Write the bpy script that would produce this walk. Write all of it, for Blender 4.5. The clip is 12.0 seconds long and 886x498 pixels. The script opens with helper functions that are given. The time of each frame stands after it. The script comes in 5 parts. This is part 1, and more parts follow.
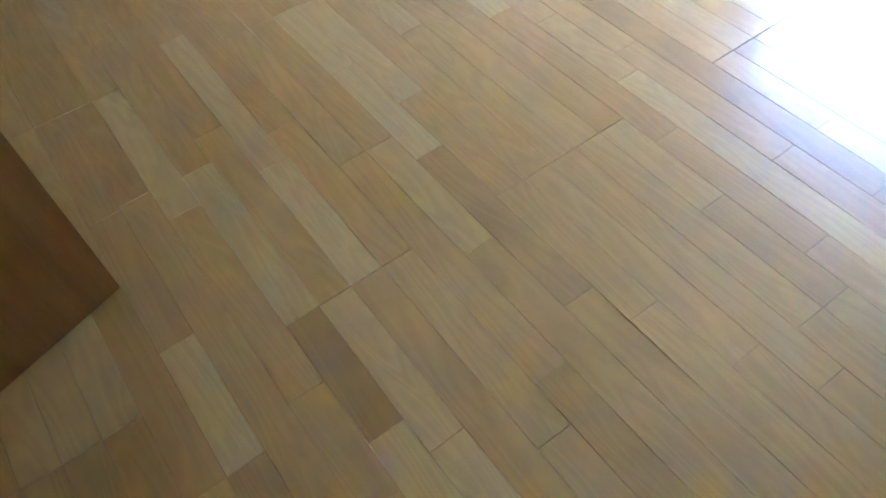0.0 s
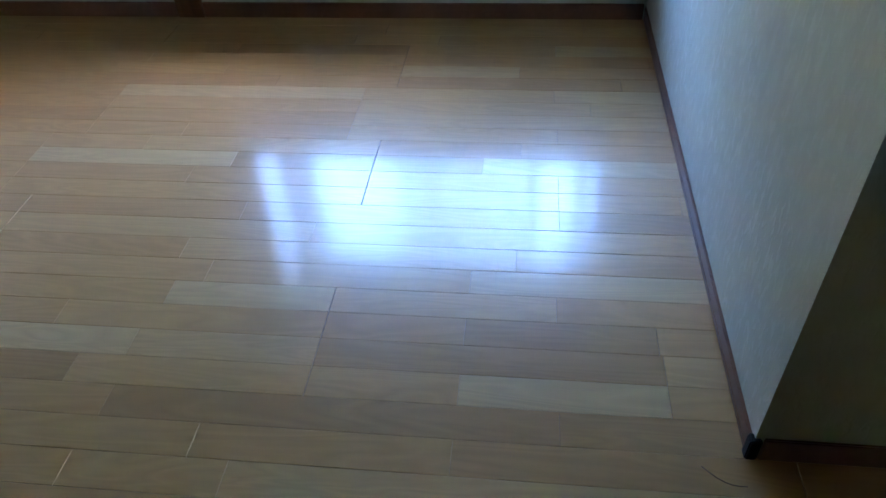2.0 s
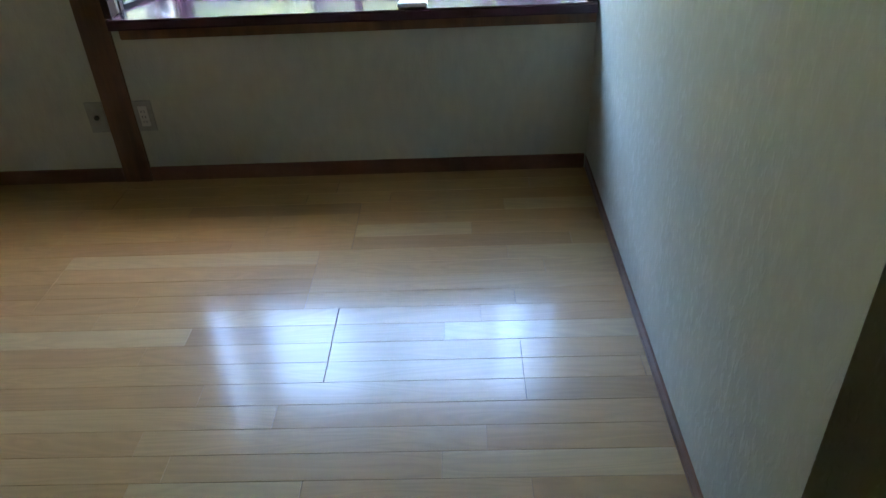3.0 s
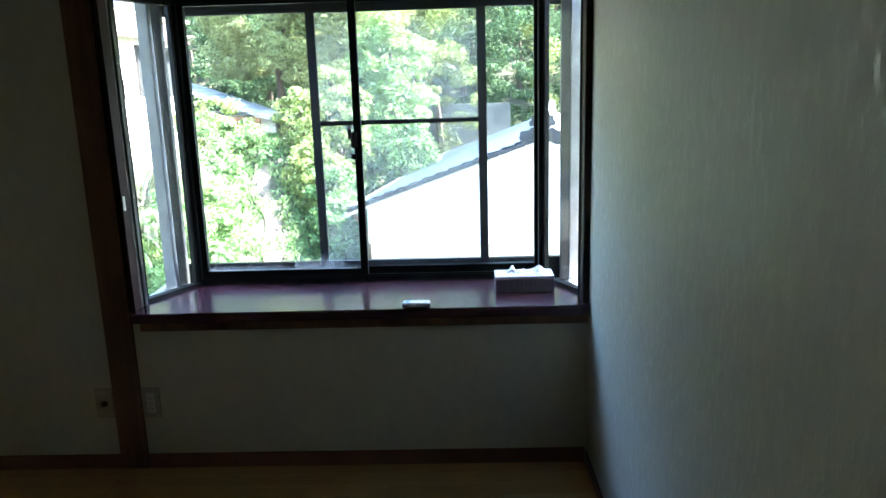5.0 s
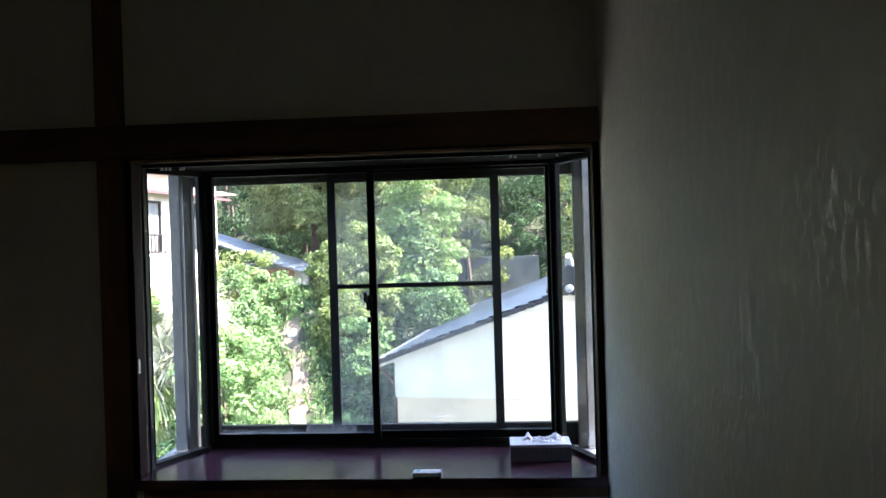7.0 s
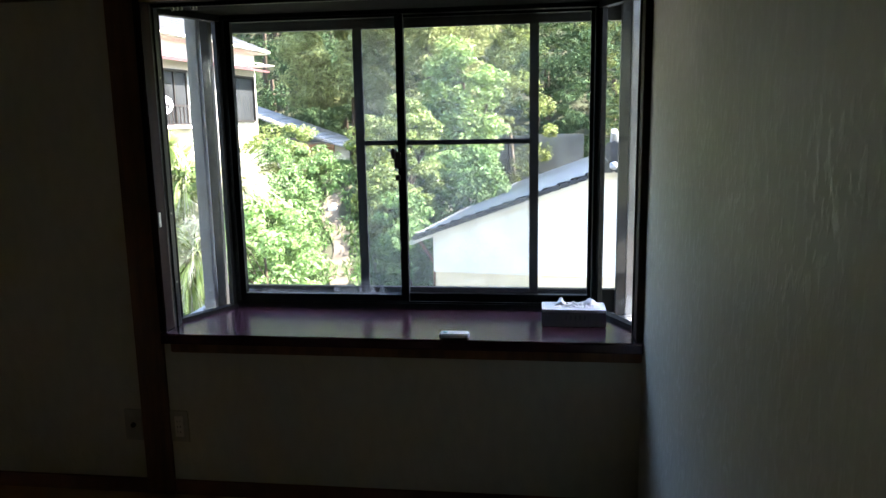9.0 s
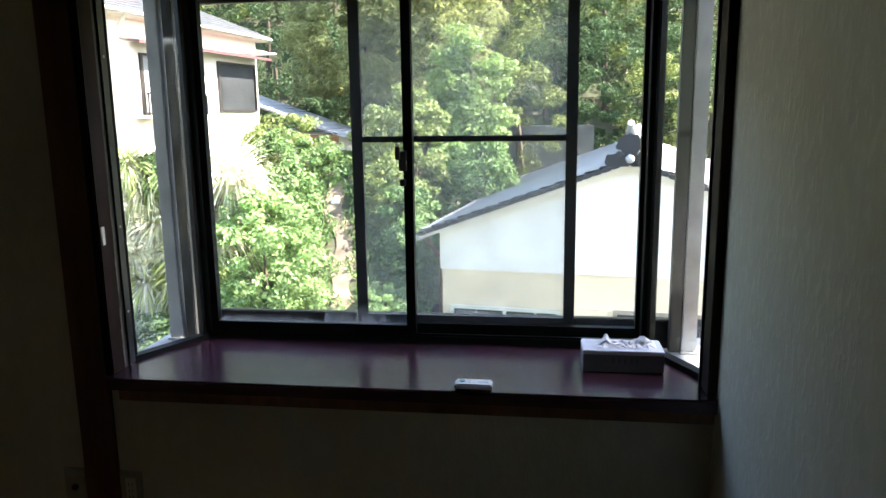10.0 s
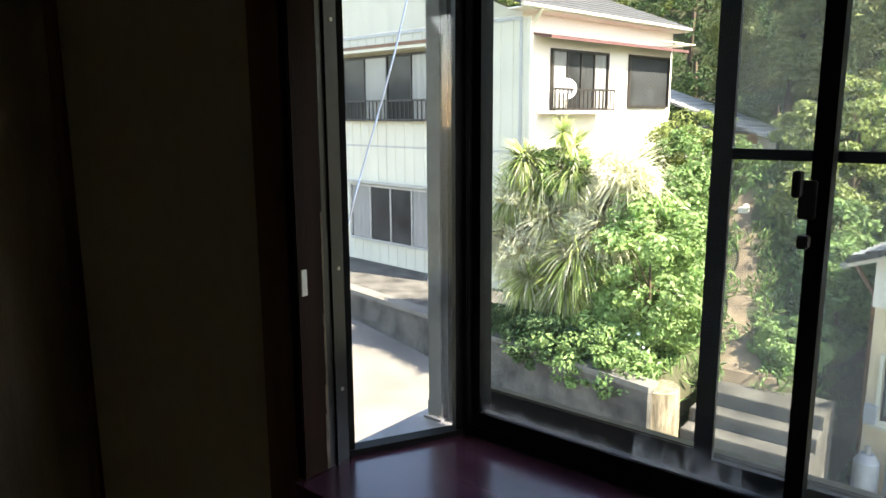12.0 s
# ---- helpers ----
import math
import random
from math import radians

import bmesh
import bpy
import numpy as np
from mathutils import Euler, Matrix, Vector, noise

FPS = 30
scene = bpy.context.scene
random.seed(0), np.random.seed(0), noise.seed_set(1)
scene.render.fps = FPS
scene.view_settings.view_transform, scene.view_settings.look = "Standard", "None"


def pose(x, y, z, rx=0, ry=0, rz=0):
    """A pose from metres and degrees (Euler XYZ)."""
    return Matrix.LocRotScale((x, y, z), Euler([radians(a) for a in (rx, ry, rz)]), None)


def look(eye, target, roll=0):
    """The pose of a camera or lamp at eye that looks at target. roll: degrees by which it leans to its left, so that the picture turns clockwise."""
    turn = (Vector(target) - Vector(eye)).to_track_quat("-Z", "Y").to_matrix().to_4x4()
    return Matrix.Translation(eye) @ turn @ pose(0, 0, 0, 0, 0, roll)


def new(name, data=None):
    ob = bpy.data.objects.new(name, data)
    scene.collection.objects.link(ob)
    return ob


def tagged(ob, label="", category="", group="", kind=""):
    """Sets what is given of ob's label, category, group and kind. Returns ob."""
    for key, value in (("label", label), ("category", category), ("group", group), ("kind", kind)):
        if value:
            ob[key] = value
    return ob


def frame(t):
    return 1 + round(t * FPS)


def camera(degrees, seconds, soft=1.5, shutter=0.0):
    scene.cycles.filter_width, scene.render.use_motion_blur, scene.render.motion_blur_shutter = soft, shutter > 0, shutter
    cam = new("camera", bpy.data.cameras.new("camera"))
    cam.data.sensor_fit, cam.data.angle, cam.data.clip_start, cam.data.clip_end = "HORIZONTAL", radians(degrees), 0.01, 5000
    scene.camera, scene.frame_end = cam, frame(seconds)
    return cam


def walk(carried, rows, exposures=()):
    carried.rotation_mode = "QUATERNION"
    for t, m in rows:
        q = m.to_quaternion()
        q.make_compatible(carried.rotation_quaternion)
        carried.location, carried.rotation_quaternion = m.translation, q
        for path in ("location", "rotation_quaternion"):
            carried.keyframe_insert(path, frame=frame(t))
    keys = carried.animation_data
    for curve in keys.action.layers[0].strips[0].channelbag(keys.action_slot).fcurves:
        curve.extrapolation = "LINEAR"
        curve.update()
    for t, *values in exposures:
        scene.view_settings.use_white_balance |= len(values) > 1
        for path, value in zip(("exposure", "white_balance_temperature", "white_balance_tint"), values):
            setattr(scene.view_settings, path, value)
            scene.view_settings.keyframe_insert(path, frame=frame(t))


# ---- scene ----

# ---- camera and walk ----
cam = camera(62.9, 12.0, soft=1.5)
PATH = [
    (0, (-0.015, -3.063, 1.213), (-1.036, -2.448, -0.393), -6.3),
    (0.5, (-0.114, -2.96, 1.154), (-0.89, -2.179, -0.515), -10.2),
    (1, (-0.258, -2.875, 1.123), (-0.788, -1.76, -0.45), -8.5),
    (1.5, (-0.376, -2.741, 1.101), (-0.661, -1.402, -0.356), -6.4),
    (2, (-0.417, -2.573, 1.149), (-0.627, -1.092, -0.178), -3.1),
    (2.5, (-0.469, -2.485, 1.214), (-0.582, -0.894, 0.009), -4.1),
    (2.7, (-0.462, -2.466, 1.242), (-0.542, -0.845, 0.074), -3.4),
    (4.5, (-0.45, -2.484, 1.35), (-0.498, -0.581, 0.734), -1.7),
    (5, (-0.44, -2.498, 1.376), (-0.498, -0.546, 0.947), -1.7),
    (5.5, (-0.4, -2.5, 1.374), (-0.499, -0.518, 1.126), -1.5),
    (6, (-0.382, -2.511, 1.401), (-0.49, -0.57, 1.289), -1.4),
    (6.5, (-0.381, -2.508, 1.436), (-0.493, -0.564, 1.459), -1.7),
    (8.5, (-0.326, -2.406, 1.342), (-0.552, -0.496, 1.04), -0.8),
    (9, (-0.347, -2.334, 1.33), (-0.594, -0.432, 0.996), -1.0),
    (9.5, (-0.424, -2.084, 1.335), (-0.68, -0.187, 0.984), -0.8),
    (10, (-0.444, -1.817, 1.336), (-0.704, 0.078, 0.977), -0.8),
    (10.5, (-0.433, -1.562, 1.341), (-0.947, 0.28, 0.977), -2.0),
    (11, (-0.509, -1.301, 1.342), (-1.146, 0.502, 0.979), -2.1),
    (11.5, (-0.579, -1.081, 1.343), (-1.398, 0.651, 0.996), -2.1),
    (12, (-0.59, -0.86, 1.328), (-1.806, 0.617, 0.97), -0.3),
]
walk(cam, [(t, look(eye, target, roll)) for t, eye, target, roll in PATH],
     exposures=[(0, 8.22, 5450, 26), (0.5, 8.15, 5100, 23), (1.0, 7.95, 4850, 24), (1.5, 7.08, 4800, 20), (2.0, 6.05, 5100, 17), (2.5, 5.7, 6000, 13), (4.3, 5.7, 5800, 11), (4.6, 5.3, 5850, 10),
                (5.0, 4.45, 5700, 10), (5.5, 3.7, 6000, 24), (6.5, 3.35, 5950, 23), (8.5, 3.3, 6350, 20), (9.0, 3.4, 6400, 19), (9.5, 3.36, 6500, 18), (10.5, 2.86, 6850, 16), (12, 2.62, 7400, 14)])

# ---- world, sun ----
SUN_DIR = Vector((0.68, 0.10, 0.72)).normalized()
world = bpy.data.worlds.new("world")
scene.world = world
world.use_nodes = True
wn = world.node_tree
sky = wn.nodes.new("ShaderNodeTexSky")
sky.sky_type = "NISHITA"
sky.sun_disc = False
sky.sun_elevation = math.asin(SUN_DIR.z)
sky.sun_rotation = math.atan2(SUN_DIR.x, SUN_DIR.y)
wn.links.new(sky.outputs[0], wn.nodes["Background"].inputs[0])
wn.nodes["Background"].inputs[1].default_value = 0.15
sun = new("sun", bpy.data.lights.new("sun", "SUN"))
sun.data.energy, sun.data.angle, sun.data.color = 5.0, radians(0.6), (1.0, 0.95, 0.86)
sun.matrix_world = look(SUN_DIR * 30, (0, 0, 0))


# ---- materials ----
def material(name, color, rough=0.6, metal=0.0, vary=0.15, scale=6.0, stretch=(1, 1, 1), bump=0.1, bump_scale=60.0,
             rand=0.0, island=0.0, coat=0.0, spec=0.5, color2=None, translucent=0.0):
    """A principled surface with two scales of colour variation and a fine relief."""
    m = bpy.data.materials.new(name)
    m.use_nodes = True
    nt = m.node_tree
    b = nt.nodes["Principled BSDF"]
    b.inputs["Roughness"].default_value = rough
    b.inputs["Metallic"].default_value = metal
    b.inputs["Coat Weight"].default_value = coat
    b.inputs["Coat Roughness"].default_value = 0.15
    b.inputs["Specular IOR Level"].default_value = spec
    co = nt.nodes.new("ShaderNodeTexCoord")
    mp = nt.nodes.new("ShaderNodeMapping")
    mp.inputs["Scale"].default_value = stretch
    nt.links.new(co.outputs["Object"], mp.inputs["Vector"])
    n1 = nt.nodes.new("ShaderNodeTexNoise")
    n1.inputs["Scale"].default_value = scale
    n1.inputs["Detail"].default_value = 6
    n2 = nt.nodes.new("ShaderNodeTexNoise")
    n2.inputs["Scale"].default_value = bump_scale
    n2.inputs["Detail"].default_value = 4
    nt.links.new(mp.outputs[0], n1.inputs["Vector"])
    nt.links.new(mp.outputs[0], n2.inputs["Vector"])
    mix = nt.nodes.new("ShaderNodeMix")
    mix.data_type = "RGBA"
    c2 = color2 or tuple(c * (1 - vary * 2.2) for c in color)
    mix.inputs[6].default_value = (*color, 1)
    mix.inputs[7].default_value = (*c2, 1)
    ramp = nt.nodes.new("ShaderNodeMapRange")
    ramp.inputs[1].default_value, ramp.inputs[2].default_value = 0.35, 0.7
    nt.links.new(n1.outputs["Fac"], ramp.inputs[0])
    nt.links.new(ramp.outputs[0], mix.inputs[0])
    out = mix.outputs[2]
    fine = nt.nodes.new("ShaderNodeMapRange")
    fine.inputs[1].default_value, fine.inputs[2].default_value = 0.3, 0.7
    fine.inputs[3].default_value, fine.inputs[4].default_value = 1 - vary * 0.5, 1 + vary * 0.5
    nt.links.new(n2.outputs["Fac"], fine.inputs[0])
    last = fine.outputs[0]
    for amount, node, sock in ((rand, "ShaderNodeObjectInfo", "Random"), (island, "ShaderNodeNewGeometry", "Random Per Island")):
        if amount:
            r = nt.nodes.new(node)
            rr = nt.nodes.new("ShaderNodeMapRange")
            rr.inputs[3].default_value, rr.inputs[4].default_value = 1 - amount, 1 + amount
            nt.links.new(r.outputs[sock], rr.inputs[0])
            mu = nt.nodes.new("ShaderNodeMath")
            mu.operation = "MULTIPLY"
            nt.links.new(last, mu.inputs[0])
            nt.links.new(rr.outputs[0], mu.inputs[1])
            last = mu.outputs[0]
    sc = nt.nodes.new("ShaderNodeVectorMath")
    sc.operation = "SCALE"
    nt.links.new(out, sc.inputs[0])
    nt.links.new(last, sc.inputs["Scale"])
    nt.links.new(sc.outputs[0], b.inputs["Base Color"])
    if bump:
        bp = nt.nodes.new("ShaderNodeBump")
        bp.inputs["Strength"].default_value = bump
        bp.inputs["Distance"].default_value = 0.004
        nt.links.new(n2.outputs["Fac"], bp.inputs["Height"])
        nt.links.new(bp.outputs[0], b.inputs["Normal"])
    if translucent:
        tr = nt.nodes.new("ShaderNodeBsdfTranslucent")
        nt.links.new(sc.outputs[0], tr.inputs["Color"])
        ms = nt.nodes.new("ShaderNodeMixShader")
        ms.inputs[0].default_value = translucent
        nt.links.new(b.outputs[0], ms.inputs[1])
        nt.links.new(tr.outputs[0], ms.inputs[2])
        nt.links.new(ms.outputs[0], nt.nodes["Material Output"].inputs["Surface"])
    return m


def glass_material(name, tint, haze=0.0, gloss=1.0, haze_color=(0.6, 0.62, 0.62)):
    """A thin pane: clear, with a mirror sheen by Fresnel and, where given, a film of dust or a woven mesh."""
    m = bpy.data.materials.new(name)
    m.use_nodes = True
    nt = m.node_tree
    t = nt.nodes.new("ShaderNodeBsdfTransparent")
    t.inputs[0].default_value = (*tint, 1)
    g = nt.nodes.new("ShaderNodeBsdfGlossy")
    g.inputs["Roughness"].default_value = 0.02
    f = nt.nodes.new("ShaderNodeLayerWeight")
    f.inputs[0].default_value = 0.5
    pw = nt.nodes.new("ShaderNodeMath")
    pw.operation = "POWER"
    pw.inputs[1].default_value = 5
    nt.links.new(f.outputs["Facing"], pw.inputs[0])
    mul = nt.nodes.new("ShaderNodeMath")
    mul.operation = "MULTIPLY_ADD"
    mul.inputs[1].default_value = 0.9 * gloss
    mul.inputs[2].default_value = 0.035 * gloss
    nt.links.new(pw.outputs[0], mul.inputs[0])
    mix = nt.nodes.new("ShaderNodeMixShader")
    nt.links.new(mul.outputs[0], mix.inputs[0])
    nt.links.new(t.outputs[0], mix.inputs[1])
    nt.links.new(g.outputs[0], mix.inputs[2])
    last = mix
    if haze:
        d = nt.nodes.new("ShaderNodeBsdfDiffuse")
        d.inputs[0].default_value = (*haze_color, 1)
        tl = nt.nodes.new("ShaderNodeBsdfTranslucent")
        tl.inputs[0].default_value = (*haze_color, 1)
        dm = nt.nodes.new("ShaderNodeMixShader")
        dm.inputs[0].default_value = 0.5
        nt.links.new(d.outputs[0], dm.inputs[1])
        nt.links.new(tl.outputs[0], dm.inputs[2])
        co = nt.nodes.new("ShaderNodeTexCoord")
        nz = nt.nodes.new("ShaderNodeTexNoise")
        nz.inputs["Scale"].default_value = 7
        nz.inputs["Detail"].default_value = 5
        nt.links.new(co.outputs["Object"], nz.inputs["Vector"])
        rg = nt.nodes.new("ShaderNodeMapRange")
        rg.inputs[1].default_value, rg.inputs[2].default_value = 0.3, 0.75
        rg.inputs[3].default_value, rg.inputs[4].default_value = haze * 0.6, haze * 1.5
        nt.links.new(nz.outputs["Fac"], rg.inputs[0])
        mh = nt.nodes.new("ShaderNodeMixShader")
        nt.links.new(rg.outputs[0], mh.inputs[0])
        nt.links.new(mix.outputs[0], mh.inputs[1])
        nt.links.new(dm.outputs[0], mh.inputs[2])
        last = mh
    nt.links.new(last.outputs[0], nt.nodes["Material Output"].inputs["Surface"])
    return m


def wood_floor_material():
    """Varnished oak: each piece takes its own tone and its own stretch of grain."""
    m = bpy.data.materials.new("oak_floor")
    m.use_nodes = True
    nt = m.node_tree
    b = nt.nodes["Principled BSDF"]
    b.inputs["Roughness"].default_value = 0.3
    b.inputs["Specular IOR Level"].default_value = 0.5
    b.inputs["Coat Weight"].default_value = 0.75
    b.inputs["Coat Roughness"].default_value = 0.14
    info = nt.nodes.new("ShaderNodeObjectInfo")
    co = nt.nodes.new("ShaderNodeTexCoord")
    mul = nt.nodes.new("ShaderNodeMath")
    mul.operation = "MULTIPLY"
    mul.inputs[1].default_value = 57.0
    nt.links.new(info.outputs["Random"], mul.inputs[0])
    add = nt.nodes.new("ShaderNodeVectorMath")
    nt.links.new(co.outputs["Object"], add.inputs[0])
    nt.links.new(mul.outputs[0], add.inputs[1])
    mp = nt.nodes.new("ShaderNodeMapping")
    mp.inputs["Scale"].default_value = (0.55, 4.6, 4.6)
    nt.links.new(add.outputs[0], mp.inputs["Vector"])
    rings = nt.nodes.new("ShaderNodeTexNoise")
    rings.inputs["Scale"].default_value = 2.3
    rings.inputs["Detail"].default_value = 2.0
    rings.inputs["Distortion"].default_value = 1.3
    nt.links.new(mp.outputs[0], rings.inputs["Vector"])
    saw = nt.nodes.new("ShaderNodeMath")
    saw.operation = "PINGPONG"
    saw.inputs[1].default_value = 0.06
    nt.links.new(rings.outputs["Fac"], saw.inputs[0])
    ring_range = nt.nodes.new("ShaderNodeMath")
    ring_range.operation = "MULTIPLY"
    ring_range.inputs[1].default_value = 16.0
    nt.links.new(saw.outputs[0], ring_range.inputs[0])
    pores = nt.nodes.new("ShaderNodeTexNoise")
    pores.inputs["Scale"].default_value = 24
    pores.inputs["Detail"].default_value = 5
    nt.links.new(mp.outputs[0], pores.inputs["Vector"])
    tone = nt.nodes.new("ShaderNodeValToRGB")
    cr = tone.color_ramp
    cr.elements[0].position, cr.elements[0].color = 0.0, (0.40, 0.232, 0.096, 1)
    cr.elements[1].position, cr.elements[1].color = 1.0, (0.56, 0.38, 0.188, 1)
    for pos, col in ((0.12, (0.457, 0.26, 0.106, 1)), (0.45, (0.49, 0.287, 0.115, 1)), (0.8, (0.515, 0.311, 0.13, 1))):
        e = cr.elements.new(pos)
        e.color = col
    nt.links.new(info.outputs["Random"], tone.inputs[0])
    k1 = nt.nodes.new("ShaderNodeMapRange")
    k1.inputs[3].default_value, k1.inputs[4].default_value = 0.91, 1.035
    nt.links.new(ring_range.outputs[0], k1.inputs[0])
    k2 = nt.nodes.new("ShaderNodeMapRange")
    k2.inputs[1].default_value, k2.inputs[2].default_value = 0.3, 0.7
    k2.inputs[3].default_value, k2.inputs[4].default_value = 0.978, 1.016
    nt.links.new(pores.outputs["Fac"], k2.inputs[0])
    k = nt.nodes.new("ShaderNodeMath")
    k.operation = "MULTIPLY"
    nt.links.new(k1.outputs[0], k.inputs[0])
    nt.links.new(k2.outputs[0], k.inputs[1])
    sc = nt.nodes.new("ShaderNodeVectorMath")
    sc.operation = "SCALE"
    nt.links.new(tone.outputs[0], sc.inputs[0])
    nt.links.new(k.outputs[0], sc.inputs["Scale"])
    nt.links.new(sc.outputs[0], b.inputs["Base Color"])
    bp = nt.nodes.new("ShaderNodeBump")
    bp.inputs["Strength"].default_value = 0.05
    bp.inputs["Distance"].default_value = 0.002
    nt.links.new(pores.outputs["Fac"], bp.inputs["Height"])
    nt.links.new(bp.outputs[0], b.inputs["Normal"])
    return m


def wallpaper_material():
    """Off-white paper with small upright embossed flecks that are a little glossier than the ground."""
    m = material("wallpaper", (0.57, 0.55, 0.445), 0.6, vary=0.04, scale=30, stretch=(1, 1, 0.5), bump=0.0, spec=0.36)
    nt = m.node_tree
    b = nt.nodes["Principled BSDF"]
    co = nt.nodes.new("ShaderNodeTexCoord")
    mp = nt.nodes.new("ShaderNodeMapping")
    mp.inputs["Scale"].default_value = (1, 1, 0.5)
    nt.links.new(co.outputs["Object"], mp.inputs["Vector"])
    fleck = nt.nodes.new("ShaderNodeTexNoise")
    fleck.inputs["Scale"].default_value = 62
    fleck.inputs["Detail"].default_value = 2
    fleck.inputs["Distortion"].default_value = 0.3
    weave = nt.nodes.new("ShaderNodeTexNoise")
    weave.inputs["Scale"].default_value = 260
    weave.inputs["Detail"].default_value = 3
    patch = nt.nodes.new("ShaderNodeTexNoise")
    patch.inputs["Scale"].default_value = 9
    for n in (fleck, weave, patch):
        nt.links.new(mp.outputs[0], n.inputs["Vector"])
    raised = nt.nodes.new("ShaderNodeMapRange")
    raised.inputs[1].default_value, raised.inputs[2].default_value = 0.5, 0.62
    nt.links.new(fleck.outputs["Fac"], raised.inputs[0])
    dense = nt.nodes.new("ShaderNodeMapRange")
    dense.inputs[1].default_value, dense.inputs[2].default_value = 0.35, 0.65
    dense.inputs[3].default_value, dense.inputs[4].default_value = 0.45, 1.0
    nt.links.new(patch.outputs["Fac"], dense.inputs[0])
    amount = nt.nodes.new("ShaderNodeMath")
    amount.operation = "MULTIPLY"
    nt.links.new(raised.outputs[0], amount.inputs[0])
    nt.links.new(dense.outputs[0], amount.inputs[1])
    gloss = nt.nodes.new("ShaderNodeMapRange")
    gloss.inputs[3].default_value, gloss.inputs[4].default_value = 0.66, 0.3
    nt.links.new(amount.outputs[0], gloss.inputs[0])
    nt.links.new(gloss.outputs[0], b.inputs["Roughness"])
    fine = nt.nodes.new("ShaderNodeBump")
    fine.inputs["Strength"].default_value = 0.12
    fine.inputs["Distance"].default_value = 0.001
    nt.links.new(weave.outputs["Fac"], fine.inputs["Height"])
    coarse = nt.nodes.new("ShaderNodeBump")
    coarse.inputs["Strength"].default_value = 0.27
    coarse.inputs["Distance"].default_value = 0.0022
    nt.links.new(amount.outputs[0], coarse.inputs["Height"])
    nt.links.new(fine.outputs[0], coarse.inputs["Normal"])
    nt.links.new(coarse.outputs[0], b.inputs["Normal"])
    return m


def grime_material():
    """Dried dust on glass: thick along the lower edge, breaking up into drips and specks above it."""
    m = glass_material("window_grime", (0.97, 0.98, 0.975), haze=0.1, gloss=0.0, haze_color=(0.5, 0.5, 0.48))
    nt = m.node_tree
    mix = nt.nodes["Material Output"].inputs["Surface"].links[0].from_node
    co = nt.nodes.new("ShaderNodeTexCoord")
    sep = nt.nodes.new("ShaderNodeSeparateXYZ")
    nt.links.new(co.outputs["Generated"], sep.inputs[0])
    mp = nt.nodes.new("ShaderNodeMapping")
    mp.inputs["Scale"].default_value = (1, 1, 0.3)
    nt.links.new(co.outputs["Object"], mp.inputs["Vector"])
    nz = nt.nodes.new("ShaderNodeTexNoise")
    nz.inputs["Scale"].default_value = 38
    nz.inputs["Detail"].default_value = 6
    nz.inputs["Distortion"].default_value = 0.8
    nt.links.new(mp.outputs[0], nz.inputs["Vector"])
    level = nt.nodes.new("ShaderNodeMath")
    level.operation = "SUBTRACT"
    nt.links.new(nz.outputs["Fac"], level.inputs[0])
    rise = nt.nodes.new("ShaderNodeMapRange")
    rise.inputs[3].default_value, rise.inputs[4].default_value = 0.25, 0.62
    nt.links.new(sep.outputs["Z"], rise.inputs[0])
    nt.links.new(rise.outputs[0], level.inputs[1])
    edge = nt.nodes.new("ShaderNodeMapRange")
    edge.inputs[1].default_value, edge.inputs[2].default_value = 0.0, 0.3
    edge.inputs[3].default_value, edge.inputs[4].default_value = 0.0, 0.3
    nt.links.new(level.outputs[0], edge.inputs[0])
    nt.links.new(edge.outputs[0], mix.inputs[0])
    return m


M_FLOOR = wood_floor_material()
M_GROOVE = material("floor_groove", (0.36, 0.21, 0.1), 0.6, vary=0.1)
M_PAPER = wallpaper_material()
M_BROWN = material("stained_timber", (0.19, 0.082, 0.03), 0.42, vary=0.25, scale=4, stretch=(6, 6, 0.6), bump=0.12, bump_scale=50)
# Same timber recipe as M_BROWN with a much darker base colour.
M_CASING = material("darker_casing_timber", (0.022, 0.0095, 0.006), 0.65, vary=0.25, scale=4, stretch=(6, 6, 0.6), bump=0.12, bump_scale=50, spec=0.12)
# Unseen side wall; its beige is picked for how much light it bounces.
M_BOUNCE_WALL = material("bounce_wall_beige", (0.36, 0.28, 0.19), 0.6, vary=0.2, scale=3, stretch=(4, 4, 0.5), bump=0.1)
M_BEAM = material("dark_timber", (0.12, 0.055, 0.024), 0.5, vary=0.25, scale=4, stretch=(0.6, 6, 6), bump=0.12, bump_scale=50)
M_BASE = material("baseboard_vinyl", (0.22, 0.1, 0.055), 0.4, vary=0.15, scale=5, bump=0.05)
M_SILL = material("mahogany_sill", (0.06, 0.021, 0.033), 0.22, vary=0.2, scale=3, stretch=(0.5, 5, 5), bump=0.04, bump_scale=40, coat=0.1, spec=0.5)
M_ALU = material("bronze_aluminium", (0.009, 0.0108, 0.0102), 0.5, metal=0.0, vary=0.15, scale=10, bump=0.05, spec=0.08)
# Glossier bronze for the left channel, base lightened to carry its outdoor reflection.
M_ALU_GLOSS = material("bronze_with_reflection_tone", (0.026, 0.027, 0.025), 0.3, vary=0.15, scale=10, bump=0.02, spec=0.5)
M_ALU_GREY = material("grey_aluminium", (0.045, 0.046, 0.044), 0.55, metal=0.0, vary=0.15, scale=9, bump=0.05, spec=0.3)
# White steel greyed and cooled to stand for the shade on the bay posts.
M_WHITE_METAL = material("greyed_white_steel", (0.42, 0.44, 0.465), 0.5, vary=0.16, scale=8, bump=0.08)
M_GLASS = glass_material("window_glass", (0.97, 0.98, 0.975))
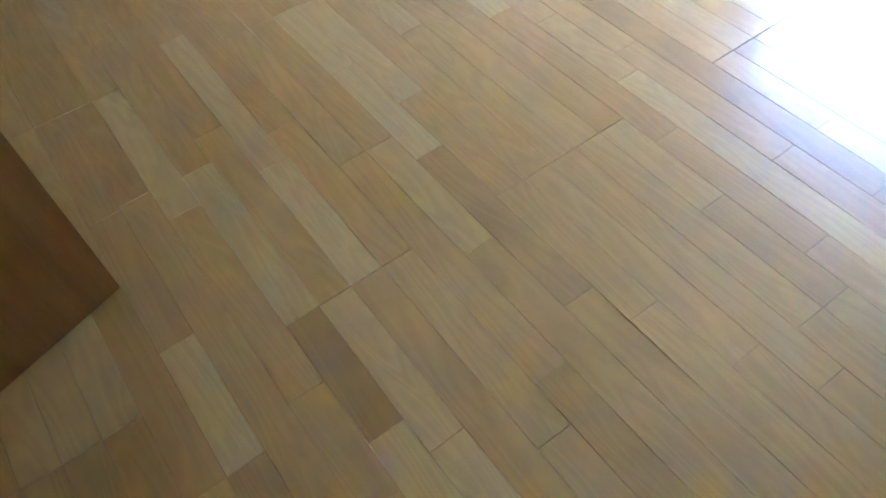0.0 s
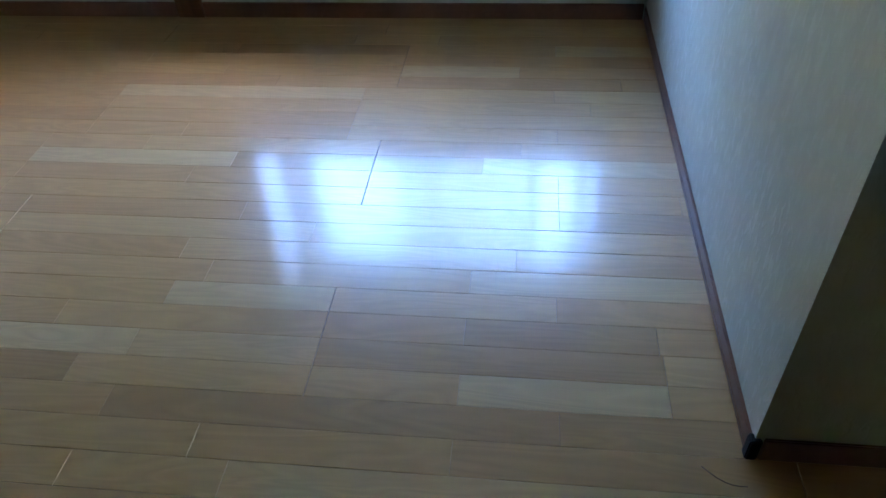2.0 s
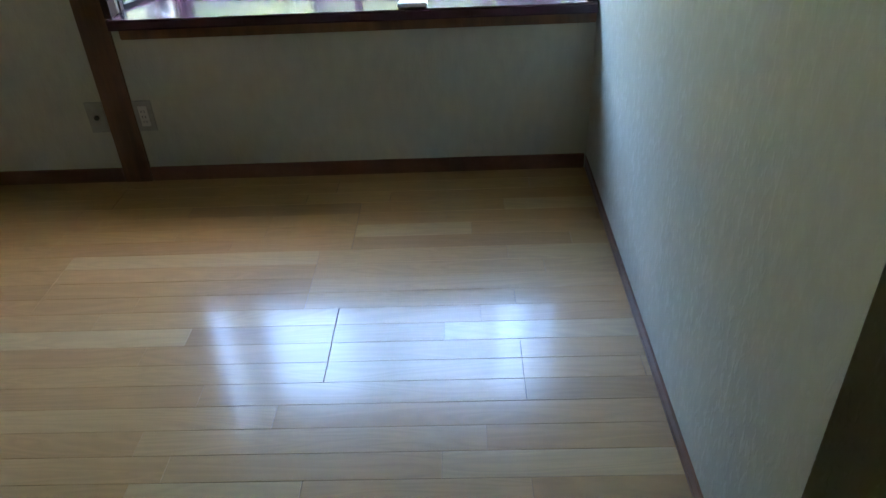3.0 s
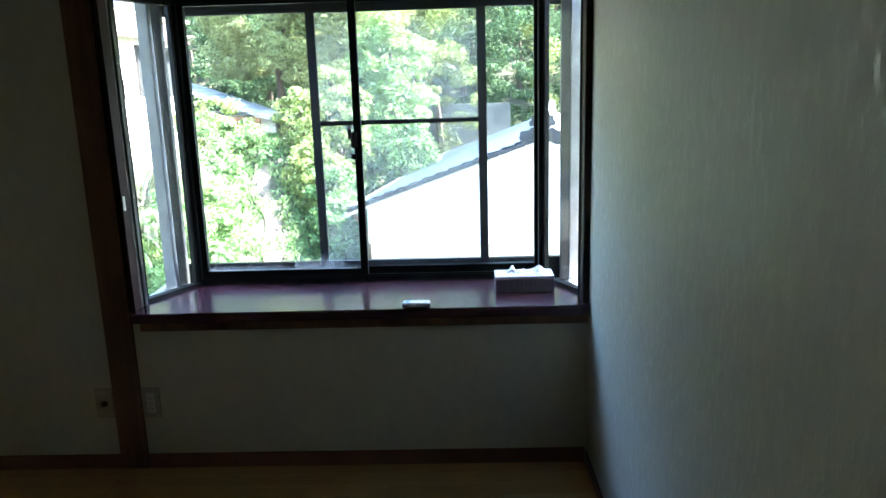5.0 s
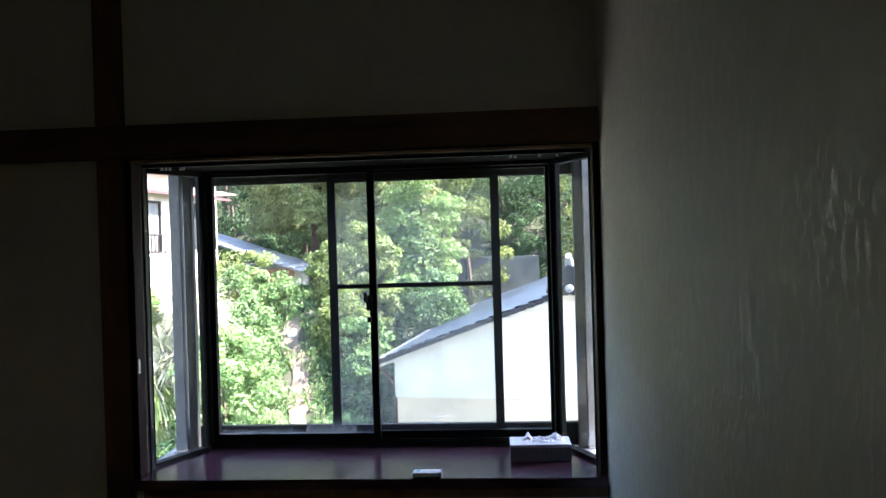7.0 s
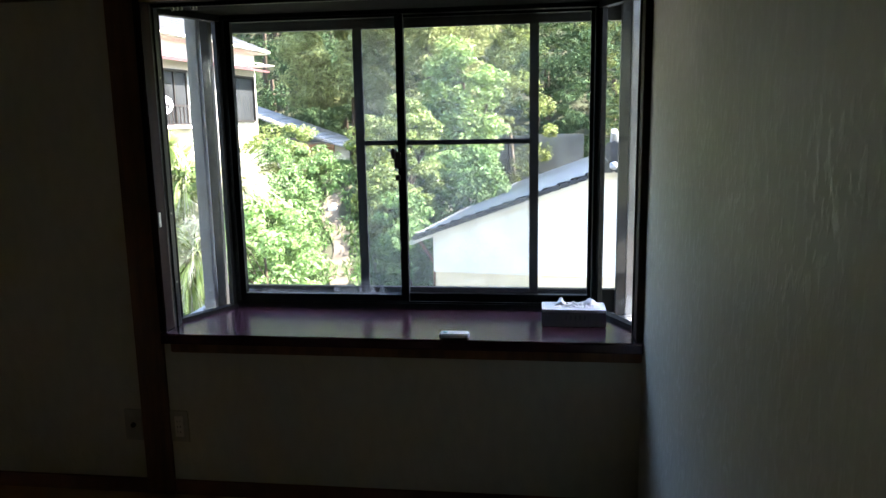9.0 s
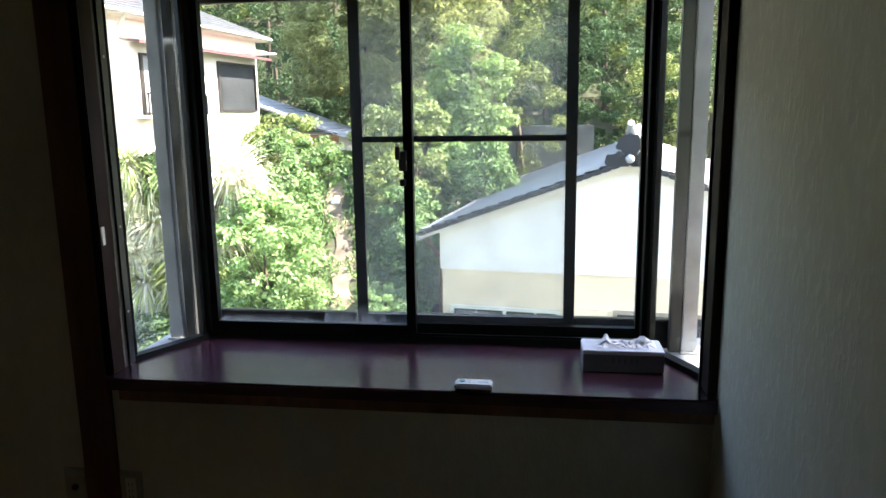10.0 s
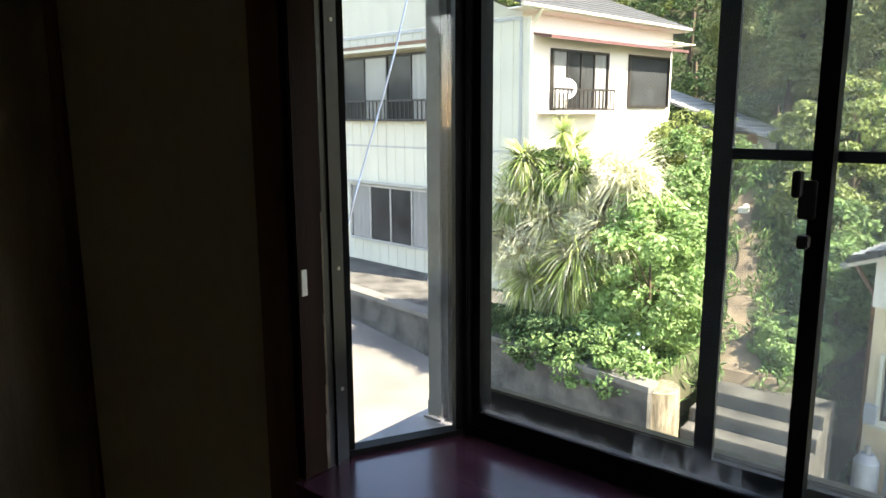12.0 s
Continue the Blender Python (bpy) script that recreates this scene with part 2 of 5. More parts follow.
M_DUSTY = glass_material("dusty_glass", (0.95, 0.97, 0.96), haze=0.006, haze_color=(0.75, 0.77, 0.78))
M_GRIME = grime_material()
M_SCREEN = glass_material("insect_mesh", (0.92, 0.93, 0.925), haze=0.13, gloss=0.1, haze_color=(0.52, 0.54, 0.53))
# Base colour blackened to hold the underside's shade against grazing outdoor light.
M_SOFFIT = material("blackened_soffit", (0.008, 0.008, 0.007), 0.9, vary=0.2, scale=8, bump=0.05, spec=0.05)
M_STRIP = material("lit_edge_tan", (0.42, 0.26, 0.12), 0.5, vary=0.2, scale=6, stretch=(3, 3, 0.5), bump=0.08)
M_WORN = material("worn_bare_wood", (0.17, 0.13, 0.09), 0.8, vary=0.3, scale=20, bump=0.1)
# Unseen ceiling, kept pale to bounce light onto the window wall.
M_CEIL = material("pale_ceiling_board", (0.72, 0.68, 0.6), 0.6, vary=0.15, scale=4, stretch=(8, 0.6, 1), bump=0.08)
M_DOOR = material("door_veneer", (0.30, 0.115, 0.03), 0.35, vary=0.15, scale=4, stretch=(6, 6, 0.5), bump=0.06)
M_PLATE = material("plate_metal", (0.42, 0.4, 0.35), 0.35, metal=0.6, vary=0.08, scale=20)
M_CREAM = material("cream_plastic", (0.7, 0.68, 0.6), 0.4, vary=0.05, scale=20, bump=0.02)
M_BLACK = material("black_rubber", (0.02, 0.018, 0.016), 0.6, vary=0.1)
M_WHITE = material("white_plastic", (0.75, 0.75, 0.75), 0.35, vary=0.04, scale=20, bump=0.02)
M_TISSUE = material("tissue_paper", (0.85, 0.86, 0.9), 0.9, vary=0.05, scale=20, bump=0.2)
M_CARD = material("printed_card", (0.72, 0.75, 0.82), 0.5, vary=0.05, scale=20, bump=0.03)
M_GREYCARD = material("grey_card", (0.2, 0.21, 0.23), 0.5, vary=0.08, scale=20, bump=0.03)
M_INK = material("grey_ink", (0.12, 0.13, 0.16), 0.6, vary=0.05)

# outdoors
M_GROUND = material("soil_and_weeds", (0.06, 0.055, 0.03), 0.95, vary=0.3, scale=1.5, bump=0.6, bump_scale=14, color2=(0.03, 0.05, 0.015))
M_ROAD = material("pale_concrete_road", (0.15, 0.143, 0.126), 0.85, vary=0.15, scale=1.2, bump=0.3, bump_scale=30)
M_CONC = material("weathered_concrete", (0.10, 0.096, 0.083), 0.9, vary=0.34, scale=2.5, bump=0.4, bump_scale=25)
M_CONC_PALE = material("pale_weathered_concrete", (0.16, 0.16, 0.14), 0.9, vary=0.3, scale=1.2, bump=0.4, bump_scale=25)
M_SIDING = material("cream_siding", (0.62, 0.595, 0.48), 0.6, vary=0.06, scale=3, stretch=(1, 1, 0.4), bump=0.1)
M_WHITEWALL = material("white_stucco", (0.77, 0.71, 0.63), 0.8, vary=0.018, scale=3, bump=0.2)
M_YELLOW = material("yellow_stucco", (0.72, 0.575, 0.385), 0.8, vary=0.05, scale=3, bump=0.2)
M_TILE = material("grey_roof_tile", (0.39, 0.39, 0.41), 0.36, vary=0.15, scale=3, bump=0.1, rand=0.12)
M_TILE_DARK = material("dark_verge_tile", (0.03, 0.032, 0.038), 0.4, vary=0.15, scale=5, bump=0.1, rand=0.15)
M_SLATE = material("grey_slate", (0.05, 0.054, 0.057), 0.7, vary=0.2, scale=4, bump=0.4, bump_scale=12)
M_PALE_ROOF = material("pale_tile_roof", (0.34, 0.34, 0.325), 0.9, vary=0.1, scale=2, bump=0.1)
M_RED = material("red_awning_paint", (0.105, 0.045, 0.043), 0.7, vary=0.15, scale=5)
M_DARKFRAME = material("dark_window_frame", (0.035, 0.03, 0.027), 0.45, metal=0.2, vary=0.1)
M_SILVER = material("silver_window_frame", (0.42, 0.415, 0.39), 0.45, metal=0.3, vary=0.08)
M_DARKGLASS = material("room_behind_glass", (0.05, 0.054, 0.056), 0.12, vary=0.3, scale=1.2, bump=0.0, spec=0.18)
M_CURTAIN = material("white_curtain", (0.27, 0.275, 0.265), 0.15, vary=0.15, scale=6, stretch=(8, 8, 0.5), bump=0.2)
M_CASING_TAN = material("tan_window_frame", (0.3, 0.24, 0.17), 0.5, vary=0.15, scale=6, bump=0.05)
M_BLIND = material("grey_blind", (0.13, 0.13, 0.125), 0.5, vary=0.12, scale=5, stretch=(0.5, 0.5, 14), bump=0.1)
M_NET = material("white_net_curtain", (0.6, 0.6, 0.57), 0.6, vary=0.12, scale=5, stretch=(9, 9, 0.4), bump=0.2)
M_BARK = material("bark", (0.12, 0.085, 0.055), 0.95, vary=0.3, scale=9, stretch=(3, 3, 0.6), bump=0.8, bump_scale=25)
M_LEAF = material("bright_leaf", (0.32, 0.47, 0.18), 0.45, vary=0.2, scale=2.5, bump=0, island=0.45, translucent=0.52)
M_LEAF_MID = material("green_leaf", (0.175, 0.285, 0.095), 0.6, spec=0.3, vary=0.2, scale=2.5, bump=0, island=0.5, translucent=0.3)
M_LEAF_YEL = material("yellow_green_leaf", (0.27, 0.335, 0.105), 0.5, vary=0.2, scale=2.5, bump=0, island=0.45, translucent=0.45)
# The tall tree's sunlit brightness is put into this leaf colour.
M_LEAF_TALL = material("sunlit_leaf", (0.3, 0.42, 0.135), 0.45, vary=0.2, scale=2.5, bump=0, island=0.4, translucent=0.45)
M_LEAF_HILL = material("hill_leaf", (0.24, 0.285, 0.085), 0.65, vary=0.3, scale=0.6, bump=0, island=0.4, translucent=0.35, spec=0.25)
M_PINE = material("pine_needles", (0.4, 0.43, 0.19), 0.55, vary=0.2, scale=2, bump=0, island=0.45, translucent=0.5, spec=0.3)
M_PATH = material("trodden_earth", (0.2, 0.155, 0.105), 0.95, vary=0.25, scale=3, bump=0.5, bump_scale=20)
M_LEAF_DARK = material("dark_leaf", (0.10, 0.16, 0.07), 0.8, vary=0.3, scale=0.5, bump=0, island=0.35, translucent=0.3, spec=0.15)
M_BLADE = material("sword_leaf", (0.45, 0.55, 0.2), 0.4, vary=0.2, scale=3, bump=0, island=0.4, translucent=0.58)
M_BLADE_PALE = material("pale_sword_leaf", (0.85, 0.84, 0.63), 0.45, vary=0.2, scale=3, bump=0, island=0.3, translucent=0.58)
M_PETAL = material("white_petal", (0.75, 0.76, 0.72), 0.6, vary=0.05, bump=0, translucent=0.3)
M_BLUE = material("blue_cable", (0.2, 0.28, 0.42), 0.4, vary=0.45, scale=4, bump=0.0, color2=(0.16, 0.16, 0.18))
M_PANICLE = material("cream_panicle", (0.82, 0.8, 0.6), 0.7, vary=0.15, scale=6, bump=0, island=0.25, translucent=0.4)
M_TEAL = material("teal_plastic", (0.1, 0.36, 0.34), 0.4, vary=0.05, bump=0.0)
M_STUMP = material("cut_wood", (0.27, 0.22, 0.145), 0.9, vary=0.36, scale=5, stretch=(4, 4, 0.6), bump=0.6, bump_scale=25)


# ---- building helpers ----
def box(bm, x0, x1, y0, y1, z0, z1, bevel=0.0):
    m = Matrix.LocRotScale(((x0 + x1) / 2, (y0 + y1) / 2, (z0 + z1) / 2), None, (x1 - x0, y1 - y0, z1 - z0))
    made = bmesh.ops.create_cube(bm, size=1, matrix=m)["verts"]
    if bevel:
        edges = list({e for v in made for e in v.link_edges})
        bmesh.ops.bevel(bm, geom=edges, offset=bevel, segments=2, affect="EDGES")
    return bm


def boxes(*rows, bevel=0.0):
    bm = bmesh.new()
    for r in rows:
        box(bm, *r, bevel=bevel)
    return bm


def rod(bm, a, b, r0, r1=None, sides=8):
    a, b = Vector(a), Vector(b)
    d = b - a
    m = Matrix.Translation((a + b) / 2) @ d.to_track_quat("Z", "Y").to_matrix().to_4x4()
    bmesh.ops.create_cone(bm, cap_ends=True, segments=sides, radius1=r0, radius2=r0 if r1 is None else r1, depth=d.length, matrix=m)
    return bm


def prism(bm, outline, z0, z1):
    """An upright prism over a plan outline (counter-clockwise)."""
    low = [bm.verts.new((x, y, z0)) for x, y in outline]
    high = [bm.verts.new((x, y, z1)) for x, y in outline]
    bm.faces.new(low[::-1])
    bm.faces.new(high)
    n = len(outline)
    for k in range(n):
        bm.faces.new((low[k], low[(k + 1) % n], high[(k + 1) % n], high[k]))
    return bm


def mesh_of(name, bm, mat, smooth=False):
    me = bpy.data.meshes.new(name)
    bmesh.ops.recalc_face_normals(bm, faces=bm.faces)
    bm.to_mesh(me)
    bm.free()
    me.materials.append(mat)
    if smooth:
        for p in me.polygons:
            p.use_smooth = True
    return me


def thing(name, label, category, group="", kind="", at=(0, 0, 0)):
    ob = new(name)
    ob.location = at
    return tagged(ob, label, category, group, kind)


def solid(name, bm, mat, label, category, group="", kind="", smooth=False):
    return tagged(new(name, mesh_of(name, bm, mat, smooth)), label, category, group, kind)


def part(name, bm, mat, parent, label="", smooth=False):
    """One mesh under a thing or a part, in the coordinates of the place unless its thing stands elsewhere."""
    ob = new(name, mesh_of(name, bm, mat, smooth))
    ob.parent = parent
    if label:
        ob["label"] = label
    return ob


def structure(name, bm, mat, label, category):
    return solid(name, bm, mat, label, category, kind="structure")


# ---- room shell ----
X_LEFT, X_RIGHT, Y_BACK, Z_CEIL = -2.62, 1.0, -3.92, 2.45
Y_END = -1.808
structure("wall_north", boxes(
    (X_LEFT - 0.12, -1.655, 0.0, 0.12, -3.4, 2.9), (-1.655, 0.13, 0.0, 0.12, -3.4, 0.575), (-1.655, 0.13, 0.0, 0.12, 1.762, 2.9), (0.0, 1.12, 0.0, 0.119, 0.575, 1.762)),
    M_PAPER, "off-white textured wallpaper wall around the bay window", "wall")
structure("wall_east", boxes((0.0, 0.14, Y_END, 0.0, 0.0, Z_CEIL)), M_PAPER, "off-white mottled wallpaper wall beside the window", "wall")
structure("wall_return", boxes((0.14, X_RIGHT, Y_END, Y_END + 0.12, 0.0, Z_CEIL)), M_PAPER, "off-white wallpaper wall turning the corner", "wall")
structure("wall_alcove", boxes((X_RIGHT, X_RIGHT + 0.12, Y_BACK, Y_END + 0.12, 0.0, Z_CEIL)), M_PAPER, "off-white wallpaper wall closing the side", "wall")
structure("wall_west", boxes((X_LEFT - 0.12, X_LEFT, Y_BACK, 0.0, 0.0, Z_CEIL)), M_BOUNCE_WALL, "side wall in a beige set for bounced light", "wall")
structure("wall_south", boxes(
    (X_LEFT - 0.12, -0.92, Y_BACK - 0.12, Y_BACK, 0.0, Z_CEIL), (-0.10, X_RIGHT + 0.12, Y_BACK - 0.12, Y_BACK, 0.0, Z_CEIL), (-0.92, -0.10, Y_BACK - 0.12, Y_BACK, 2.02, Z_CEIL)),
    M_PAPER, "off-white wallpaper wall with the doorway", "wall")
structure("ceiling", boxes((X_LEFT - 0.12, X_RIGHT + 0.12, Y_BACK - 0.12, 0.0, Z_CEIL, Z_CEIL + 0.1)), M_CEIL, "plain unseen ceiling, pale for bounced light", "ceiling")
structure("hall_shell", boxes(
    (-1.4, 0.4, -5.6, Y_BACK - 0.12, -0.1, -0.002), (-1.4, 0.4, -5.6, Y_BACK - 0.12, 2.45, 2.55), (-1.5, -1.4, -5.6, Y_BACK - 0.12, -0.1, 2.55), (0.4, 0.5, -5.6, Y_BACK - 0.12, -0.1, 2.55),
    (-1.5, 0.5, -5.7, -5.6, -0.1, 2.55)),
    M_PAPER, "plain pale hall outside the doorway", "hall")
# Unseen slab, its overhang sized to keep direct sun out of the bay.
structure("sun_screen_roof", boxes((-3.6, 2.2, -6.2, 0.75, 2.9, 3.0)), M_SLATE, "unseen roof slab added to keep sun off the bay", "roof")

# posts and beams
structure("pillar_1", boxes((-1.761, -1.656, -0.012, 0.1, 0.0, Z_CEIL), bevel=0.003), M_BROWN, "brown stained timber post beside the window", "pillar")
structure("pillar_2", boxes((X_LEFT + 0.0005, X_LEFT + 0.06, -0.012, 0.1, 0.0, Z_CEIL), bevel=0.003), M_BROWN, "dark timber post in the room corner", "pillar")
structure("beam_north", boxes((X_LEFT + 0.062, -0.001, -0.03, -0.001, 1.752, 1.868), bevel=0.003), M_BEAM, "dark brown timber beam above the window", "beam")


def baseboard(name, rows):
    return structure(name, boxes(*rows, bevel=0.0025), M_BASE, "dark reddish-brown baseboard along the wall", "baseboard")


baseboard("baseboard_north_a", [(-1.654, -0.0085, -0.008, -0.0005, 0.0, 0.059)])
baseboard("baseboard_north_b", [(X_LEFT + 0.062, -1.763, -0.008, -0.0005, 0.0, 0.059)])
bb = baseboard("baseboard_east", [(-0.0045, -0.0005, Y_END - 0.004, -0.0005, 0.0, 0.05)])
for mz in (0.002, 0.034):
    part("moulding", boxes((-0.0062, -0.0047, Y_END - 0.004, -0.009, mz, mz + 0.012), bevel=0.0007), M_BASE, bb)
part("corner_cap", boxes((-0.0095, 0.012, Y_END - 0.0095, Y_END + 0.012, 0.0005, 0.054), bevel=0.003), M_BLACK, bb, "black plastic corner cap")
baseboard("baseboard_return", [(0.014, X_RIGHT, Y_END - 0.008, Y_END - 0.0005, 0.0, 0.059)])
baseboard("baseboard_west", [(X_LEFT + 0.0005, X_LEFT + 0.0085, Y_BACK, -0.014, 0.0, 0.059)])

# ---- bay window ----
XM = -0.825
Z_SILL, Z_HEAD = 0.622, 1.735
A, B = (-1.651, 0.112), (-1.531, 0.345)
C, D = (2 * XM - B[0], B[1]), (2 * XM - A[0], A[1])

bm = bmesh.new()
prism(bm, [(-1.645, -0.045), (-0.003, -0.045), (-0.003, -0.004), (-0.003, 0.11), (C[0] + 0.0, 0.352), (B[0], 0.352), (-1.647, 0.11), (-1.645, -0.004)], Z_SILL - 0.036, Z_SILL)
bmesh.ops.bevel(bm, geom=[e for e in bm.edges if all(abs(v.co.y + 0.045) < 1e-4 for v in e.verts)], offset=0.006, segments=3, affect="EDGES")
sill = structure("window_sill", bm, M_SILL, "glossy dark mahogany window sill board of the bay", "window sill")
part("apron", boxes((-1.62, -0.004, -0.024, -0.001, Z_SILL - 0.072, Z_SILL - 0.037), bevel=0.003), M_BROWN, sill, "brown timber apron strip")

casing = thing("window_casing", "dark brown timber casing around the bay window", "window casing", kind="structure")
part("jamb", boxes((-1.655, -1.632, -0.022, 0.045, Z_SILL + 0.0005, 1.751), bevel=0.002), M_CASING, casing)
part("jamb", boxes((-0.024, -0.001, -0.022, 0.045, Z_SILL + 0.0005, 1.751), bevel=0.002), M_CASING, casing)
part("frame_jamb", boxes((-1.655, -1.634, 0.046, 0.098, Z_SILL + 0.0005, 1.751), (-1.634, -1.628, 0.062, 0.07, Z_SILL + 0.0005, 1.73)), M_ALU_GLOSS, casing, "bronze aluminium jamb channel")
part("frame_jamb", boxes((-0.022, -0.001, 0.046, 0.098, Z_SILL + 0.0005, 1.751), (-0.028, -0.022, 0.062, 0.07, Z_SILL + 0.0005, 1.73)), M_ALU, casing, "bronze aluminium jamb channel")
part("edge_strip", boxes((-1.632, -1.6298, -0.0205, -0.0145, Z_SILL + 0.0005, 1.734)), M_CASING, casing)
rng_w = random.Random(5)
bm = bmesh.new()
z = Z_SILL + 0.002
while z < 1.12:
    h = rng_w.uniform(0.012, 0.05)
    w = 0.0016 + 0.0042 * rng_w.random() * (1.25 - z)
    box(bm, -1.6318, -1.6312, 0.0445 - w * 2.2, 0.0445, z, z + h)
    z += h
part("worn_edge", bm, M_WORN, casing, "bare worn wood along the casing edge")
for z in (0.78, 1.03, 1.5):
    bm = bmesh.new()
    rod(bm, (-1.6342, 0.084, z), (-1.6325, 0.084, z), 0.004, sides=12)
    part("screw", bm, M_PLATE, casing)
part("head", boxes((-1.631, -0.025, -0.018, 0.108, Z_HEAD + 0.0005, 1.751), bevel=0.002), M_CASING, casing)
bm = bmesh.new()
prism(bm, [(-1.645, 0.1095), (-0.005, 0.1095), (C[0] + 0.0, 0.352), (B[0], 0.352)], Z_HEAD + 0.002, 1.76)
part("head_board", bm, M_SOFFIT, casing, "soffit of the bay, blackened to stay in shade")
# Tan strip draws the daylight catching the head's lower edge.
part("head_strip", boxes((-1.63, -0.026, -0.0235, -0.0185, Z_HEAD - 0.001, 1.7445), bevel=0.0008), M_STRIP, casing, "thin tan strip for the lit edge of the head")

latch = thing("jamb_latch", "small white latch plate on the window jamb", "latch")
part("plate", boxes((-1.632, -1.627, -0.014, 0.0, 0.993, 1.043), bevel=0.0012), M_CREAM, latch)

rail = thing("curtain_rail", "thin dark curtain rail under the window head", "curtain rail")
part("track", boxes((-1.62, -0.04, 0.03, 0.05, Z_HEAD - 0.012, Z_HEAD), bevel=0.002), M_ALU, rail)
for gx in (-1.55, -1.535, -1.52, -1.48, -1.47, -0.30, -0.285, -0.20, -0.14):
    part("glider", boxes((gx, gx + 0.008, 0.035, 0.045, Z_HEAD - 0.022, Z_HEAD - 0.012), bevel=0.001), M_CREAM, rail)


def bar_between(p, q, z0, z1, half, inset=0.0):
    """A straight upright-sided bar over the plan line p-q."""
    p, q = Vector(p), Vector(q)
    d = (q - p).normalized()
    n = Vector((-d.y, d.x)) * half
    p, q = p - d * inset, q + d * inset
    bm = bmesh.new()
    prism(bm, [tuple(p - n), tuple(q - n), tuple(q + n), tuple(p + n)], z0, z1)
    return bm


window = thing("window_1", "bronze aluminium bay window with sliding sashes and angled side panes", "window", kind="structure")
# main frame of the front
part("bottom_rail", boxes((B[0], C[0], 0.348, 0.43, Z_SILL - 0.03, 0.645), (B[0], C[0], 0.352, 0.36, 0.645, 0.652)), M_ALU, window)
part("top_rail", boxes((B[0], C[0], 0.348, 0.43, 1.722, 1.76), bevel=0.001), M_ALU, window)
for sx, s in ((B[0], 1), (C[0], -1)):
    a, b = sorted((sx - s * 0.012, sx + s * 0.022))
    part("corner_post", boxes((a, b, 0.338, 0.43, 0.645, 1.722), bevel=0.003), M_ALU, window)


def sash(x0, x1, y, z0, z1, wl, wr, label):
    s = part("sash", boxes((x0, x0 + wl, y - 0.013, y + 0.013, z0, z1), (x1 - wr, x1, y - 0.013, y + 0.013, z0, z1), (x0 + wl, x1 - wr, y - 0.013, y + 0.013, z0, z0 + 0.034),
                           (x0 + wl, x1 - wr, y - 0.013, y + 0.013, z1 - 0.022, z1)), M_ALU, window, label)
    g = part("pane", boxes((x0 + wl - 0.004, x1 - wr + 0.004, y - 0.0025, y + 0.0025, z0 + 0.03, z1 - 0.018)), M_DUSTY, s, "dusty clear glass pane")
    g.visible_shadow = False
    return s


s1 = sash(-1.512, -0.832, 0.368, 0.642, 1.735, 0.024, 0.028, "inner sliding sash")
s2 = sash(-0.862, -0.128, 0.398, 0.642, 1.735, 0.026, 0.026, "outer sliding sash")
lk = part("lock", boxes((-0.872, -0.848, 0.340, 0.3545, 1.165, 1.225), (-0.878, -0.866, 0.318, 0.340, 1.2, 1.24), (-0.868, -0.852, 0.332, 0.3545, 1.12, 1.14), bevel=0.002), M_BLACK, s1, "black crescent lock")

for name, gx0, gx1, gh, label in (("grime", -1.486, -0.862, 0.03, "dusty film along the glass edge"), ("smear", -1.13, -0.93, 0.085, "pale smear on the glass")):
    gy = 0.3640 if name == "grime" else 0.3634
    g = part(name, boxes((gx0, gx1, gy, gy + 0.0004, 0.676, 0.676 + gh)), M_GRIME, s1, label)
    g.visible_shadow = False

screen = thing("insect_screen", "sliding insect screen with dark frame and middle bar", "insect screen")
part("screen_frame", boxes((-1.034, -1.0, 0.415, 0.427, 0.655, 1.715), (-0.372, -0.338, 0.415, 0.427, 0.655, 1.715), (-1.0, -0.372, 0.415, 0.427, 0.655, 0.695), (-1.0, -0.372, 0.415, 0.427, 1.68, 1.715)), M_ALU_GREY, screen)
part("middle_bar", boxes((-1.0, -0.372, 0.416, 0.426, 1.249, 1.267)), M_ALU, screen)
sm = part("mesh_panel", boxes((-1.0, -0.372, 0.4205, 0.4215, 0.69, 1.68)), M_SCREEN, screen, "fine grey insect mesh")
sm.visible_shadow = False


def side_light(p, q):
    """A fixed angled pane between the jamb and the front frame."""
    p, q = Vector(p), Vector(q)
    s = part("side_frame", bar_between(p, q, Z_SILL - 0.03, 0.636, 0.016), M_ALU, window)
    part("side_head", bar_between(p, q, 1.715, 1.76, 0.016), M_ALU, window)
    d = (q - p).normalized()
    part("side_stile", bar_between(p, p + d * 0.012, 0.636, 1.715, 0.008), M_ALU, window)
    part("side_stile", bar_between(q - d * 0.018, q, 0.636, 1.715, 0.010), M_ALU, window)
    g = part("side_pane", bar_between(p + d * 0.010, q - d * 0.016, 0.632, 1.72, 0.0025), M_GLASS, window)
    g.visible_shadow = False


side_light(A, B)
side_light(D, C)

# outer tray, hood and posts of the bay
structure("bay_tray", boxes((-1.74, 0.09, 0.121, 0.52, 0.53, 0.585), bevel=0.004), M_WHITE_METAL, "white weathered metal tray outside the bay window", "bay tray")
structure("bay_hood", boxes((-1.74, 0.09, 0.121, 0.56, 1.765, 1.82), bevel=0.004), M_WHITE_METAL, "white metal hood above the bay window", "bay hood")
bay_rail = thing("bay_guard", "dark outer guard frame in front of the bay window", "window guard", kind="structure")
part("lower_bar", boxes((-1.655, 0.005, 0.478, 0.505, 0.586, 0.68), bevel=0.003), M_ALU, bay_rail)
part("upper_bar", boxes((-1.655, 0.005, 0.478, 0.505, 1.69, 1.764), bevel=0.003), M_ALU_GREY, bay_rail)
